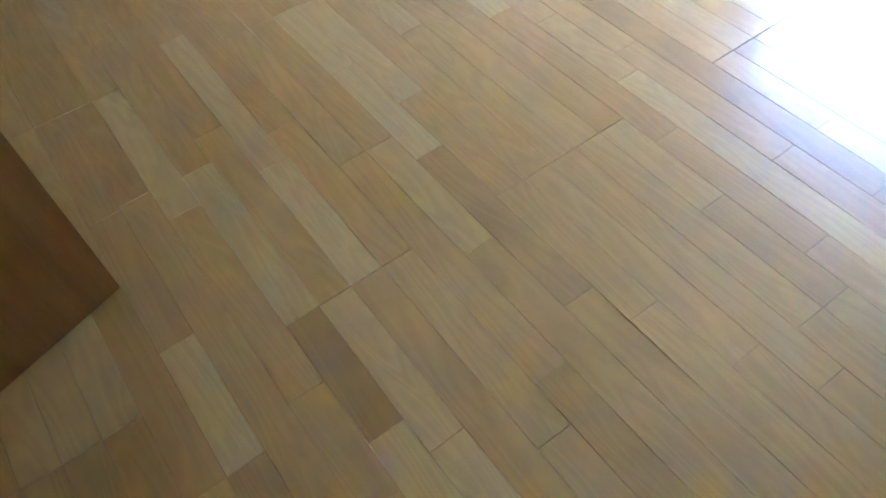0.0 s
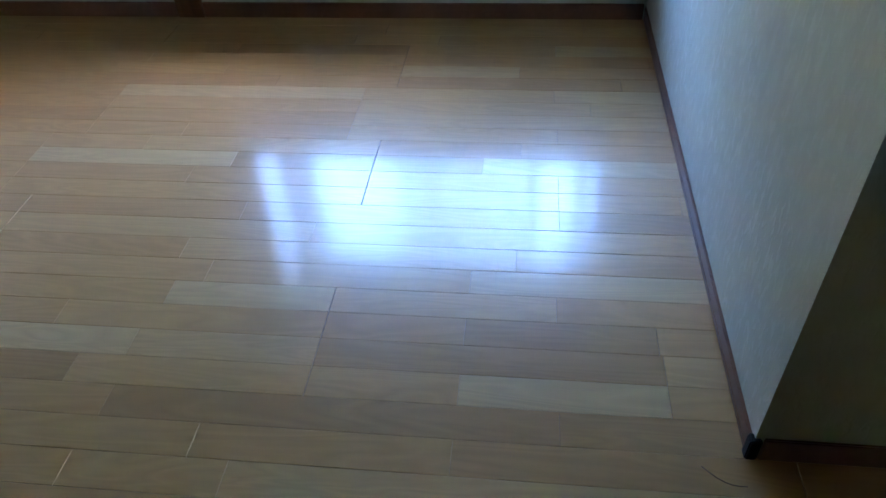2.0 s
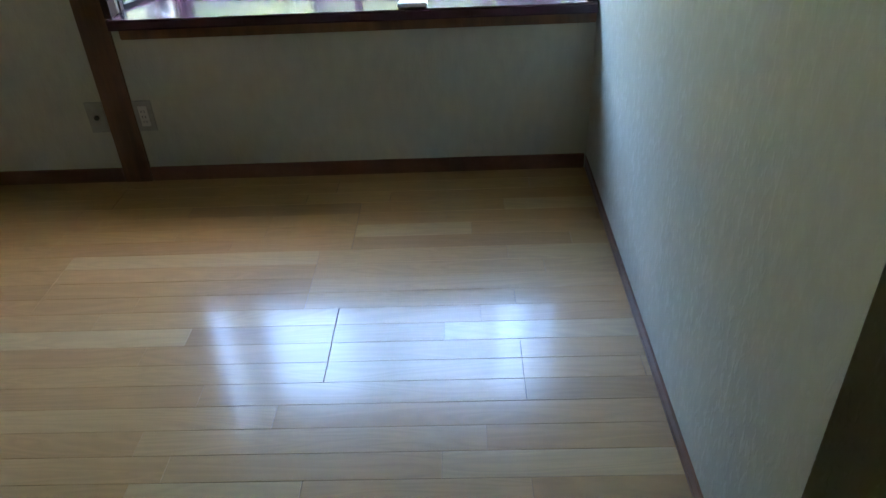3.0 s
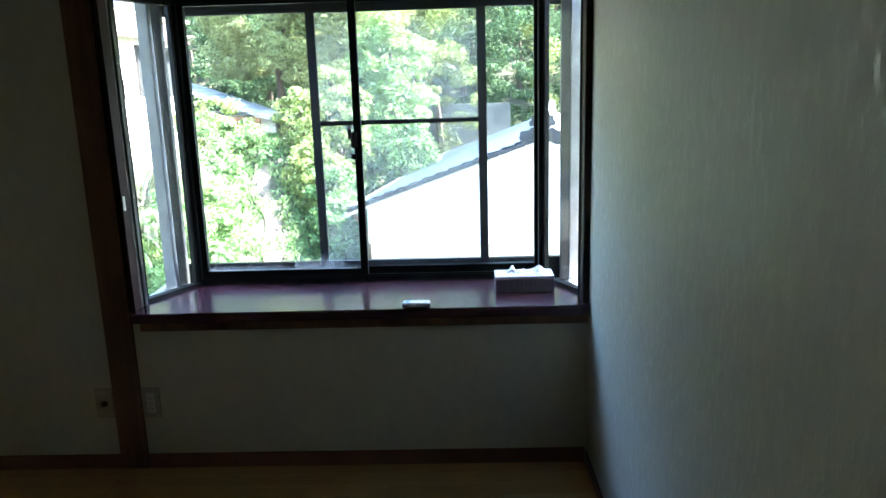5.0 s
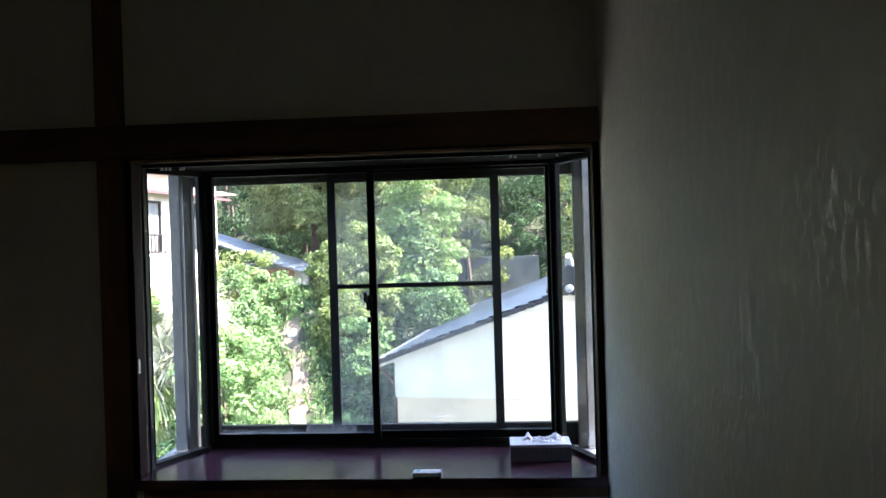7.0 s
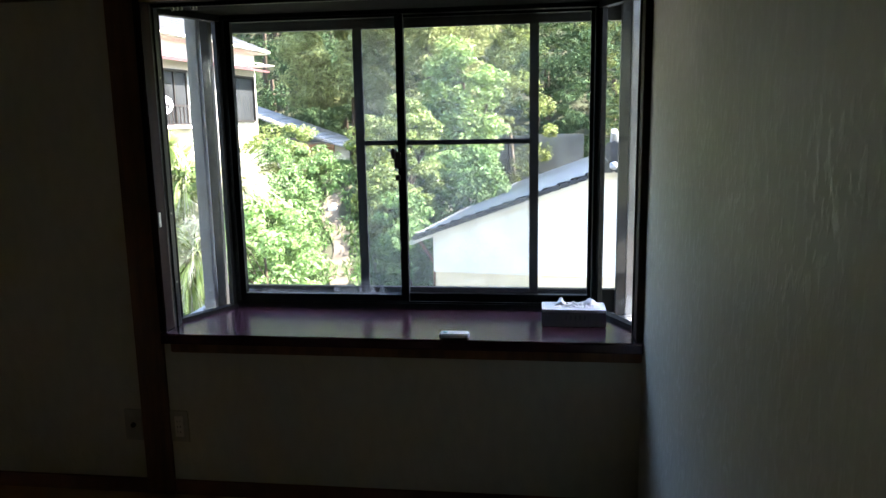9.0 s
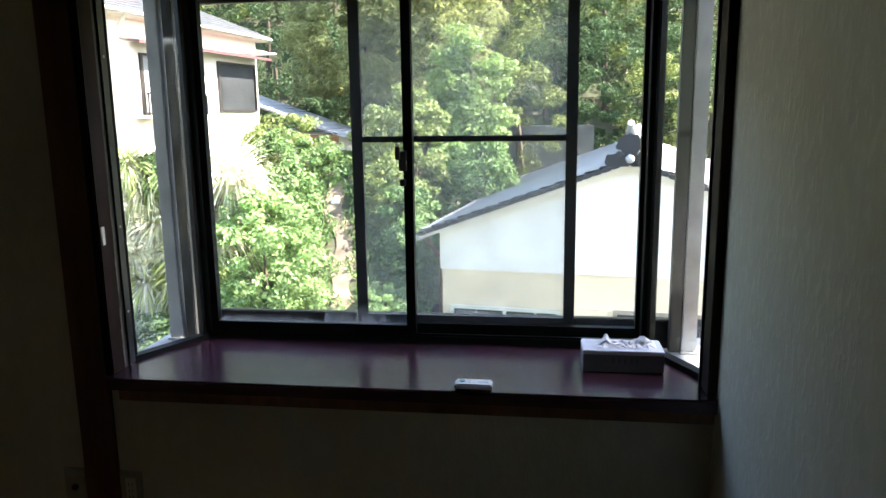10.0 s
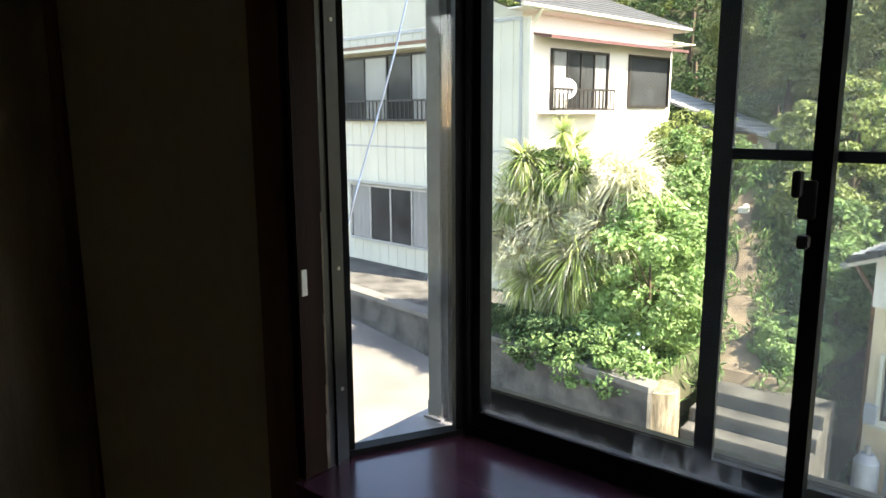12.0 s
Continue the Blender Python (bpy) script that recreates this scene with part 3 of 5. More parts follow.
for px in (-1.646, -0.042):
    part("side_bar", boxes((px, px + 0.036, 0.436, 0.468, 0.5865, 1.764), bevel=0.003), M_ALU_GREY, bay_rail)
for px in (-1.702, -0.005):
    post = thing("bay_post", "white square steel corner post of the bay", "post", group="bay corner posts", kind="structure")
    part("shaft", boxes((px, px + 0.045, 0.43, 0.475, 0.586, 1.764), bevel=0.003), M_WHITE_METAL, post)
    part("foot", boxes((px - 0.004, px + 0.05, 0.416, 0.484, 0.586, 0.592), bevel=0.001), M_WHITE_METAL, post)
    for bx in (px + 0.008, px + 0.037):
        bm = bmesh.new()
        rod(bm, (bx, 0.428, 0.592), (bx, 0.428, 0.597), 0.0045, sides=6)
        part("bolt", bm, M_SILVER, post)
    part("sleeve", boxes((px - 0.0015, px + 0.0465, 0.4285, 0.4765, 0.592, 0.63), bevel=0.002), M_WHITE_METAL, post)

# ---- things in the room ----
box_t = thing("tissue_box", "white tissue box with a crumpled tissue on the sill", "tissue box")
part("carton", boxes((-0.324, -0.104, 0.139, 0.249, 0.6225, 0.672), bevel=0.002), M_GREYCARD, box_t)
part("lid", boxes((-0.3245, -0.1035, 0.1385, 0.2495, 0.6725, 0.684), bevel=0.002), M_CARD, box_t)
bm = bmesh.new()
for k in range(5):
    x = -0.214 + 0.016 * k
    part("print_bar", boxes((x - 0.03, x - 0.024, 0.1372, 0.1385, 0.648, 0.664)), M_INK, box_t)
bmesh.ops.create_grid(bm, x_segments=44, y_segments=20, size=0.5)
for v in bm.verts:
    u, w = v.co.x * 2, v.co.y * 2
    crease = abs(noise.noise(Vector((u * 4.2 + w, w * 1.6, 1.7)))) * 0.016 + abs(noise.noise(Vector((u * 9, w * 4, 4)))) * 0.005
    flap = 0.03 * math.exp(-((u + 0.62) / 0.13) ** 2) * (0.5 + 0.5 * w) + 0.022 * math.exp(-((u - 0.62) / 0.3) ** 2) * max(0.0, 1 - abs(w - 0.2))
    edge = max(0.0, 1 - abs(w) ** 3) * max(0.0, 1 - abs(u) ** 6)
    v.co = Vector((-0.205 + u * 0.084 + 0.004 * noise.noise(Vector((w * 5, u * 2, 2))), 0.196 + w * 0.034 + 0.012 * noise.noise(Vector((u * 3.4, w * 2, 9))), 0.6855 + (crease + flap) * edge))
part("tissue", bm, M_TISSUE, box_t, "crumpled white tissue")

remote = thing("remote_control", "small white remote control lying on the sill", "remote control")
part("body", boxes((-0.664, -0.566, -0.037, 0.008, 0.6225, 0.640), bevel=0.004), M_WHITE, remote)
part("base", boxes((-0.662, -0.568, -0.0375, 0.006, 0.6222, 0.630), bevel=0.002), M_BLACK, remote)
bm = bmesh.new()
rod(bm, (-0.645, -0.012, 0.6395), (-0.645, -0.012, 0.6418), 0.0075, sides=18)
part("round_button", bm, M_TEAL, remote, "teal round button")
for bx, by in ((-0.628, -0.02), (-0.628, -0.008), (-0.616, -0.02)):
    part("button", boxes((bx, bx + 0.006, by, by + 0.006, 0.6395, 0.6412), bevel=0.0006), M_CREAM, remote)
part("print_bar", boxes((-0.604, -0.578, -0.017, -0.013, 0.640, 0.6403)), M_GREYCARD, remote)

outlet = thing("wall_outlet", "metal-framed double wall socket beside the post", "wall outlet")
part("plate", boxes((-1.655, -1.586, -0.007, -0.0005, 0.207, 0.325), bevel=0.002), M_PLATE, outlet)
part("socket_body", boxes((-1.637, -1.604, -0.0095, -0.0072, 0.227, 0.305), bevel=0.001), M_CREAM, outlet)
for z in (0.245, 0.265, 0.285):
    for x in (-1.627, -1.616):
        part("slot", boxes((x - 0.001, x + 0.001, -0.0101, -0.0096, z - 0.004, z + 0.004)), M_BLACK, outlet)
jack = thing("antenna_plate", "metal wall plate with a round aerial socket", "wall plate")
part("plate", boxes((-1.831, -1.763, -0.007, -0.0005, 0.207, 0.325), bevel=0.002), M_PLATE, jack)
bm = bmesh.new()
rod(bm, (-1.797, -0.0075, 0.266), (-1.797, -0.013, 0.266), 0.009, sides=16)
part("socket", bm, M_BLACK, jack, smooth=False)

# open door leaf near the way in
door = thing("door_1", "open brown veneered door leaf standing in the room", "door", kind="structure", at=(-1.116, -3.179, 0.0))
door.rotation_euler = (0, 0, math.atan2(-0.2790, 0.087))
part("leaf", boxes((0.0, 0.76, -0.036, 0.0, 0.012, 2.0), bevel=0.002), M_DOOR, door)
bm = bmesh.new()
rod(bm, (0.06, -0.0, 0.95), (0.06, 0.045, 0.95), 0.01)
rod(bm, (0.06, 0.04, 0.95), (0.16, 0.04, 0.95), 0.009)
part("handle", bm, M_PLATE, door, "metal lever handle")

# dark hair-like scratch on the floor
bm = bmesh.new()
for k in range(6):
    u0, u1 = k / 6, (k + 1) / 6
    p = lambda u: (-0.085 + 0.072 * u, -1.836 - 0.034 * u - 0.012 * math.sin(u * 3.1), 0.0012)
    rod(bm, p(u0), p(u1), 0.0011, sides=5)
solid("floor_scrap", bm, M_BROWN, "thin dark curled scrap lying on the floor", "scrap")

# ---- ground ----
def ramp01(v, a, b):
    u = min(1.0, max(0.0, (v - a) / (b - a)))
    return u * u * (3 - 2 * u)


def lane_z(x):
    return -3.1 - 0.075 * (min(x, -4.0) + 4.0)


def wall_y(x):
    return 7.33 - 0.19 * (x + 4.02)


def path_x(y):
    return -3.47 - 0.31 * (y - 9.0)


def ground_z(x, y):
    """Height of the land: a lane below the house, a planted terrace, then a wooded hillside."""
    z = lane_z(x) - 0.06
    z -= 1.05 * ramp01(x, -2.9, -2.35) * (1 - ramp01(y, 18.5, 21)) * ramp01(y, -6, 4)
    edge = wall_y(x)
    terrace = ramp01(y, edge + 0.1, edge + 0.3) * (1 - ramp01(x, -4.1, -3.95)) * (-2.08 - z)
    path = ramp01(y, 8.35, 9.0) * ramp01(x, -4.1, -3.95) * (1 - ramp01(x, -2.7, -2.45)) * 0.95
    z += max(terrace, path)
    bank = -2.15 + 0.32 * min(5.0, max(0.0, y - 9.0)) - z
    if bank > 0:
        z += bank * (1 - ramp01(abs(x - path_x(y)), 0.4, 1.15)) * ramp01(y, 8.6, 9.4) * (1 - ramp01(y, 14.5, 18))
    rise = ramp01(y, 10.5, 19.0) * (1 - 0.85 * ramp01(x, -2.9, -2.3) * (1 - ramp01(y, 18.5, 21))) * (1.9 if x > -7.6 else 1.0)
    z += rise
    # Upper slope, out of view, raised to hide low sky from the room's walls.
    z += ramp01(y, 21, 64) * 25 + max(0, y - 64) * 0.05
    z += 0.12 * noise.noise(Vector((x * 0.5, y * 0.5, 0.3))) * ramp01(y, 9.6, 11)
    return z


def axis(lo, hi, fine_lo, fine_hi, step, coarse):
    out = [v for v in np.arange(lo, fine_lo, coarse)] + [v for v in np.arange(fine_lo, fine_hi, step)] + [v for v in np.arange(fine_hi, hi + 1, coarse)]
    return [float(v) for v in out]


gx, gy = axis(-240, 240, -18, 10, 0.2, 6), axis(-200, 320, 6, 26, 0.2, 6)
verts = [(x, y, ground_z(x, y)) for y in gy for x in gx]
nx = len(gx)
faces = [(j * nx + i, j * nx + i + 1, (j + 1) * nx + i + 1, (j + 1) * nx + i) for j in range(len(gy) - 1) for i in range(nx - 1)]
me = bpy.data.meshes.new("ground")
me.from_pydata(verts, [], faces)
me.materials.append(M_GROUND)
tagged(new("ground", me), "earth and weeds rising to a wooded hillside", "ground", kind="structure")

def slant(x0, x1, d0, d1, top, depth, steps=1):
    """A long strip beside the lane, its plan following the wall line; top and depth are functions of x."""
    bm = bmesh.new()
    rows = []
    for k in range(steps + 1):
        x = x0 + (x1 - x0) * k / steps
        ya, yb = wall_y(x) + d0, wall_y(x) + d1
        rows.append([bm.verts.new(p) for p in ((x, ya, depth(x)), (x, ya, top(x)), (x, yb, top(x)), (x, yb, depth(x)))])
    for r, s in zip(rows, rows[1:]):
        for i in range(4):
            bm.faces.new((r[i], r[(i + 1) % 4], s[(i + 1) % 4], s[i]))
    bm.faces.new(rows[0])
    bm.faces.new(rows[-1][::-1])
    return bm


structure("road", slant(-26, -2.75, -6.5, 0.02, lane_z, lambda x: lane_z(x) - 0.05, 40), M_ROAD, "pale sunlit concrete lane below the house", "road")
wall_r = structure("retaining_wall", slant(-26, -4.05, 0.0, 0.22, lambda x: -2.1, lambda x: lane_z(x) - 0.2, 40), M_CONC, "weathered grey concrete retaining wall beside the lane", "retaining wall")
# Coping takes the paler road colour to show its sunlit top.
part("coping", slant(-26, -4.03, -0.03, 0.26, lambda x: -2.02, lambda x: -2.098, 1), M_ROAD, wall_r, "concrete coping, paler for the sun on its top")
# Paving takes the dark concrete to stand for the shade lying on it.
structure("terrace_paving", slant(-26, -7.2, 0.27, 2.6, lambda x: -2.045, lambda x: -2.12, 1), M_CONC, "concrete strip at the foot of the house, darkened for shade", "paving")
structure("hill_wall", boxes((-30, 1.2, 22.0, 22.3, -1.2, 0.9), bevel=0.02), M_CONC_PALE, "grey concrete wall along the foot of the wooded hill", "retaining wall")

steps = thing("garden_steps", "concrete garden steps with pale sunlit treads", "steps", kind="structure")
for k in range(5):
    y0 = 7.2 + 0.3 * k
    part("step", boxes((-3.8, -2.27, y0, y0 + 0.33 + (0.3 if k == 4 else 0), -4.3, -3.02 + 0.18 * k), bevel=0.012), M_CONC, steps)
stump = thing("tree_stump", "cut pale wooden stump beside the steps", "stump")
bm = bmesh.new()
rod(bm, (-4.1, 7.75, -3.14), (-4.08, 7.75, -2.15), 0.3, 0.26, sides=18)
for v in bm.verts:
    v.co += Vector((noise.noise(v.co * 3), noise.noise(v.co * 3 + Vector((5, 0, 0))), 0.4 * noise.noise(v.co * 4))) * 0.06
part("trunk", bm, M_STUMP, stump)


# ---- houses ----
def window_unit(parent, axis_name, at, u0, u1, z0, z1, panes, frame_mat, out, curtain=(), thick=0.05, name="window"):
    """A framed window on a facade. axis_name: the facade's running axis; out: +1 or -1, the way it faces."""
    def bx(ua, ub, da, db, za, zb):
        da, db = sorted((at + out * da, at + out * db))
        return (ua, ub, da, db, za, zb) if axis_name == "x" else (da, db, ua, ub, za, zb)
    w = part(name, boxes(bx(u0, u1, 0.002, 0.06, z0, z0 + thick), bx(u0, u1, 0.002, 0.06, z1 - thick, z1), bx(u0, u0 + thick, 0.002, 0.058, z0 + thick, z1 - thick),
                         bx(u1 - thick, u1, 0.002, 0.058, z0 + thick, z1 - thick)), frame_mat, parent)
    n = panes
    for k in range(n):
        a, b = u0 + thick + (u1 - u0 - 2 * thick) * k / n, u0 + thick + (u1 - u0 - 2 * thick) * (k + 1) / n
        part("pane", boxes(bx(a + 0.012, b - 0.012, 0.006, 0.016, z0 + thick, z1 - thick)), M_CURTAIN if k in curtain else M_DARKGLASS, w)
        if k:
            part("mullion", boxes(bx(a - 0.016, a + 0.016, 0.017, 0.045, z0 + thick, z1 - thick)), frame_mat, w)
    return w


def railing(parent, axis_name, at, u0, u1, z0, z1, step=0.13):
    def bx(ua, ub, d, za, zb):
        return (ua, ub, at - d, at + d, za, zb) if axis_name == "x" else (at - d, at + d, ua, ub, za, zb)
    r = part("railing", boxes(bx(u0, u1, 0.02, z1 - 0.04, z1), bx(u0, u1, 0.02, z0, z0 + 0.04)), M_DARKFRAME, parent, "dark metal balcony railing")
    for k in range(int((u1 - u0) / step) + 1):
        u = u0 + k * step
        part("baluster", boxes(bx(u, u + 0.02, 0.01, z0 + 0.04, z1 - 0.04)), M_DARKFRAME, r)
    return r


def turn_about(ob, px, py, degrees, dz=0.0):
    """Turn a thing whose parts lie in the place's coordinates about an upright axis."""
    r = Matrix.Rotation(radians(degrees), 3, "Z")
    p = Vector((px, py, 0))
    ob.location = p - r @ p + Vector((0, 0, dz))
    ob.rotation_euler = (0, 0, radians(degrees))


# two-storey house
HX, HY0, HY1, HZ = -8.0, 10.41, 15.82, -2.25
house = thing("house", "cream two-storey house with vertical siding and a slate roof", "house")
turn_about(house, HX, HY0, -6.0)
bm = boxes((-16.5, HX, HY0, HY1, HZ - 0.6, 3.12))
part("body", bm, M_WHITEWALL, house)
bm = bmesh.new()
k = 0
x = -16.5
while x < HX - 0.02:
    box(bm, x, x + 0.2, HY0 - 0.022, HY0 - 0.002, HZ, 3.0)
    box(bm, x + 0.2, x + 0.3, HY0 - 0.012, HY0 - 0.002, HZ, 3.0)
    x += 0.3
part("siding", bm, M_SIDING, house, "cream vertically ribbed siding")
part("trim_band", boxes((-16.5, HX + 0.02, HY0 - 0.04, HY0 - 0.023, 2.96, 3.02)), M_SILVER, house)
part("trim_band", boxes((-16.5, HX + 0.02, HY0 - 0.036, HY0 - 0.023, 0.60, 0.64)), M_SILVER, house)
part("corner_trim", boxes((HX - 0.04, HX + 0.025, HY0 - 0.04, HY0 + 0.03, HZ, 3.0)), M_SILVER, house)
# gable end and roof, ridge along y
RX, RZ = -12.25, 4.95
bm = bmesh.new()
f = [bm.verts.new((px, HY0 - 0.01, pz)) for px, pz in ((-16.5, 3.06), (HX, 3.06), (RX, RZ - 0.12))]
g = [bm.verts.new((px, HY0 + 0.2, pz)) for px, pz in ((-16.5, 3.06), (HX, 3.06), (RX, RZ - 0.12))]
bm.faces.new(f); bm.faces.new(g[::-1])
for i in range(3):
    bm.faces.new((f[i], f[(i + 1) % 3], g[(i + 1) % 3], g[i]))
part("gable", bm, M_SIDING, house)


def roof_slab(x0, z0, x1, z1, y0, y1, t, courses):
    """A sloping roof in lapped courses from the eave (x0, z0) to the ridge (x1, z1)."""
    bm = bmesh.new()
    for k in range(courses):
        a, b = k / courses, (k + 1.25) / courses
        b = min(b, 1.0)
        pa, pb = Vector((x0 + (x1 - x0) * a, 0, z0 + (z1 - z0) * a + 0.03)), Vector((x0 + (x1 - x0) * b, 0, z0 + (z1 - z0) * b + 0.008))
        vs = []
        for y in (y0, y1):
            vs += [bm.verts.new((p.x, y, p.z + dz)) for p in (pa, pb) for dz in (0, -t)]
        a0, a1, b0, b1, c0, c1, d0, d1 = vs
        for q in ((a0, b0, d0, c0), (a1, c1, d1, b1), (a0, c0, c1, a1), (b0, b1, d1, d0), (a0, a1, b1, b0), (c0, d0, d1, c1)):
            bm.faces.new(q)
    return bm


roof = part("roof", roof_slab(HX + 0.32, 3.2, RX, RZ, HY0 - 0.45, HY1 + 0.15, 0.06, 16), M_SLATE, house, "grey lapped slate roof")
part("roof_far", roof_slab(-17.05, 3.2, RX, RZ, HY0 - 0.45, HY1 + 0.15, 0.06, 16), M_SLATE, house)
part("gutter", boxes((HX + 0.3, HX + 0.4, HY0 - 0.45, HY1 + 0.15, 3.12, 3.19), bevel=0.02), M_SIDING, house, "white eaves gutter")
part("soffit", boxes((HX, HX + 0.31, HY0 - 0.42, HY1 + 0.13, 3.1, 3.13)), M_WHITEWALL, house)
bm = bmesh.new()
rod(bm, (HX + 0.35, HY0 + 0.1, 3.12), (HX + 0.07, HY0 + 0.1, 2.8), 0.035)
rod(bm, (HX + 0.07, HY0 + 0.1, 2.8), (HX + 0.07, HY0 + 0.1, HZ), 0.035)
part("downpipe", bm, M_SIDING, house)
# front windows
window_unit(house, "x", HY0 - 0.023, -13.3, -10.1, 1.17, 2.57, 4, M_DARKFRAME, -1, curtain=(1, 3))
part("window_hood", boxes((-13.5, -9.98, HY0 - 0.42, HY0 - 0.024, 2.62, 2.68)), M_SIDING, house)
part("hood_board", boxes((-13.5, -9.98, HY0 - 0.43, HY0 - 0.024, 2.683, 2.75)), M_BROWN, house, "brown board above the window hood")
railing(house, "x", HY0 - 0.22, -13.3, -10.1, 1.18, 1.62)
window_unit(house, "x", HY0 - 0.023, -13.1, -10.2, -1.55, -0.25, 4, M_SILVER, -1, curtain=(0, 3))
part("window_hood", boxes((-13.2, -10.1, HY0 - 0.16, HY0 - 0.024, -0.22, -0.18)), M_SILVER, house)
# side windows, balcony and awning
window_unit(house, "y", HX, 11.23, 13.15, 1.375, 2.52, 4, M_DARKFRAME, 1, curtain=(0, 3))
window_unit(house, "y", HX, 13.95, 15.66, 1.43, 2.54, 1, M_DARKFRAME, 1)
railing(house, "y", HX + 0.4, 10.86, 12.84, 1.37, 1.78)
part("balcony_floor", boxes((HX, HX + 0.44, 10.86, 12.84, 1.31, 1.37)), M_WHITEWALL, house)
bm = bmesh.new()
for ya in (15.2, 15.45, 15.7):
    rod(bm, (HX + 0.05, ya, 2.78), (HX + 0.5, ya + 0.12, 2.80), 0.012, sides=6)
rod(bm, (HX + 0.48, 15.1, 2.80), (HX + 0.48, 15.95, 2.82), 0.014, sides=6)
rod(bm, (HX + 0.2, 15.1, 2.86), (HX + 0.2, 15.95, 2.88), 0.014, sides=6)
part("drying_bracket", bm, M_SIDING, house, "white laundry bracket above the awning")
bm = bmesh.new()
v = [bm.verts.new(p) for p in ((HX, 10.72, 2.77), (HX + 0.42, 10.72, 2.695), (HX + 0.42, 15.8, 2.695), (HX, 15.8, 2.77), (HX, 10.72, 2.73), (HX + 0.42, 10.72, 2.64), (HX + 0.42, 15.8, 2.64), (HX, 15.8, 2.73))]
for q in ((0, 1, 2, 3), (7, 6, 5, 4), (0, 4, 5, 1), (1, 5, 6, 2), (2, 6, 7, 3), (3, 7, 4, 0)):
    bm.faces.new([v[i] for i in q])
part("awning", bm, M_RED, house, "faded red awning strip")

dish = thing("satellite_dish", "round white satellite dish on the house corner", "satellite dish")
bm = bmesh.new()
bmesh.ops.create_uvsphere(bm, u_segments=24, v_segments=12, radius=0.5)
bmesh.ops.delete(bm, geom=[v for v in bm.verts if v.co.z > -0.36], context="VERTS")
bmesh.ops.solidify(bm, geom=bm.faces[:], thickness=0.012)
turn = Vector((0.45, -0.8, 0.25)).to_track_quat("Z", "Y").to_matrix().to_4x4()
bmesh.ops.transform(bm, matrix=Matrix.Translation(Vector((-7.61, 11.3, 1.764)) - turn.to_3x3() @ Vector((0, 0, -0.45))) @ turn @ Matrix.Diagonal((0.82, 0.82, 1, 1)), verts=bm.verts)
part("reflector", bm, M_WHITE, dish, smooth=True)
bm = bmesh.new()
rod(bm, (-7.62, 11.38, 1.3), (-7.62, 11.34, 1.75), 0.02)
part("bracket", bm, M_SILVER, dish)

# single-storey gable house
GY, GX0, GX1, RGX = 10.0, -2.08, 3.94, 0.93
gable_house = thing("bungalow", "single-storey house with a white gable, yellow walls and grey tiled roof", "house")
turn_about(gable_house, GX0, GY, -7.8, -0.11)
GZ = -4.2
part("lower_wall", boxes((GX0, GX1, GY, 20.4, GZ, -1.12)), M_YELLOW, gable_house, "pale yellow stucco wall")
bm = bmesh.new()
outline = ((GX0 - 0.03, -1.12), (GX1 + 0.03, -1.12), (GX1 + 0.03, -0.46), (RGX, 0.6), (GX0 - 0.03, -0.46))
f = [bm.verts.new((px, GY - 0.03, pz)) for px, pz in outline]
g = [bm.verts.new((px, 20.4, pz)) for px, pz in outline]
bm.faces.new(f[::-1]); bm.faces.new(g)
for i in range(5):
    bm.faces.new((f[i], f[(i + 1) % 5], g[(i + 1) % 5], g[i]))
part("gable_wall", bm, M_WHITEWALL, gable_house, "white gable wall")


def pantile_slope(xe, ze, xr, zr, y0, y1):
    """A pantiled slope: rounded rolls along the fall, lapped courses across it."""
    rolls, courses = int((y1 - y0) / 0.265), 15
    ny, nxs = rolls * 6, courses * 2
    vs, fs = [], []
    for i in range(nxs + 1):
        u = i // 2 / courses if i % 2 == 0 else min(1, (i // 2 + 0.97) / courses)
        lift = 0.0 if i % 2 else 0.03
        for j in range(ny + 1):
            ph = (j % 6) / 6 * 2 * math.pi
            vs.append((xe + (xr - xe) * u, y0 + (y1 - y0) * j / ny, ze + (zr - ze) * u + lift + 0.02 * math.cos(ph)))
    for i in range(nxs):
        for j in range(ny):
            a = i * (ny + 1) + j
            fs.append((a, a + 1, a + ny + 2, a + ny + 1))
    me = bpy.data.meshes.new("tiles")
    me.from_pydata(vs, [], fs)
    me.materials.append(M_TILE)
    for p in me.polygons:
        p.use_smooth = abs(p.normal.z) > 0.5
    return me


for xe, s in ((-2.42, -1), (RGX * 2 + 2.42, 1)):
    t = new("tile_slope", pantile_slope(xe, -0.49, RGX, 0.72, GY - 0.22, 20.6))
    t.parent = gable_house
    slab = bmesh.new()
    vv = [slab.verts.new(p) for yy in (GY - 0.2, 20.55) for p in ((xe, yy, -0.55), (RGX, yy, 0.66), (RGX, yy, 0.6), (xe, yy, -0.61))]
    for q in ((0, 1, 2, 3), (4, 7, 6, 5), (0, 4, 5, 1), (3, 2, 6, 7), (0, 3, 7, 4)):
        slab.faces.new([vv[i] for i in q])
    part("roof_board", slab, M_WHITEWALL, gable_house)
    n = 24
    base = bmesh.new()
    box(base, -0.072, 0.074, -0.05, 0.05, -0.036, 0.036, bevel=0.016)
    verge_mesh = mesh_of("verge_tile", base, M_TILE_DARK)
    for k in range(n):
        u = (k + 0.5) / n
        o = new("verge_tile", verge_mesh)
        o.parent = gable_house
        o.location = (xe + (RGX - xe) * u, GY - 0.24, -0.515 + 1.21 * u)
        o.rotation_euler = (0, (-1 if s < 0 else 1) * (math.atan2(1.21, abs(RGX - xe)) - 0.025), 0)
bm = bmesh.new()
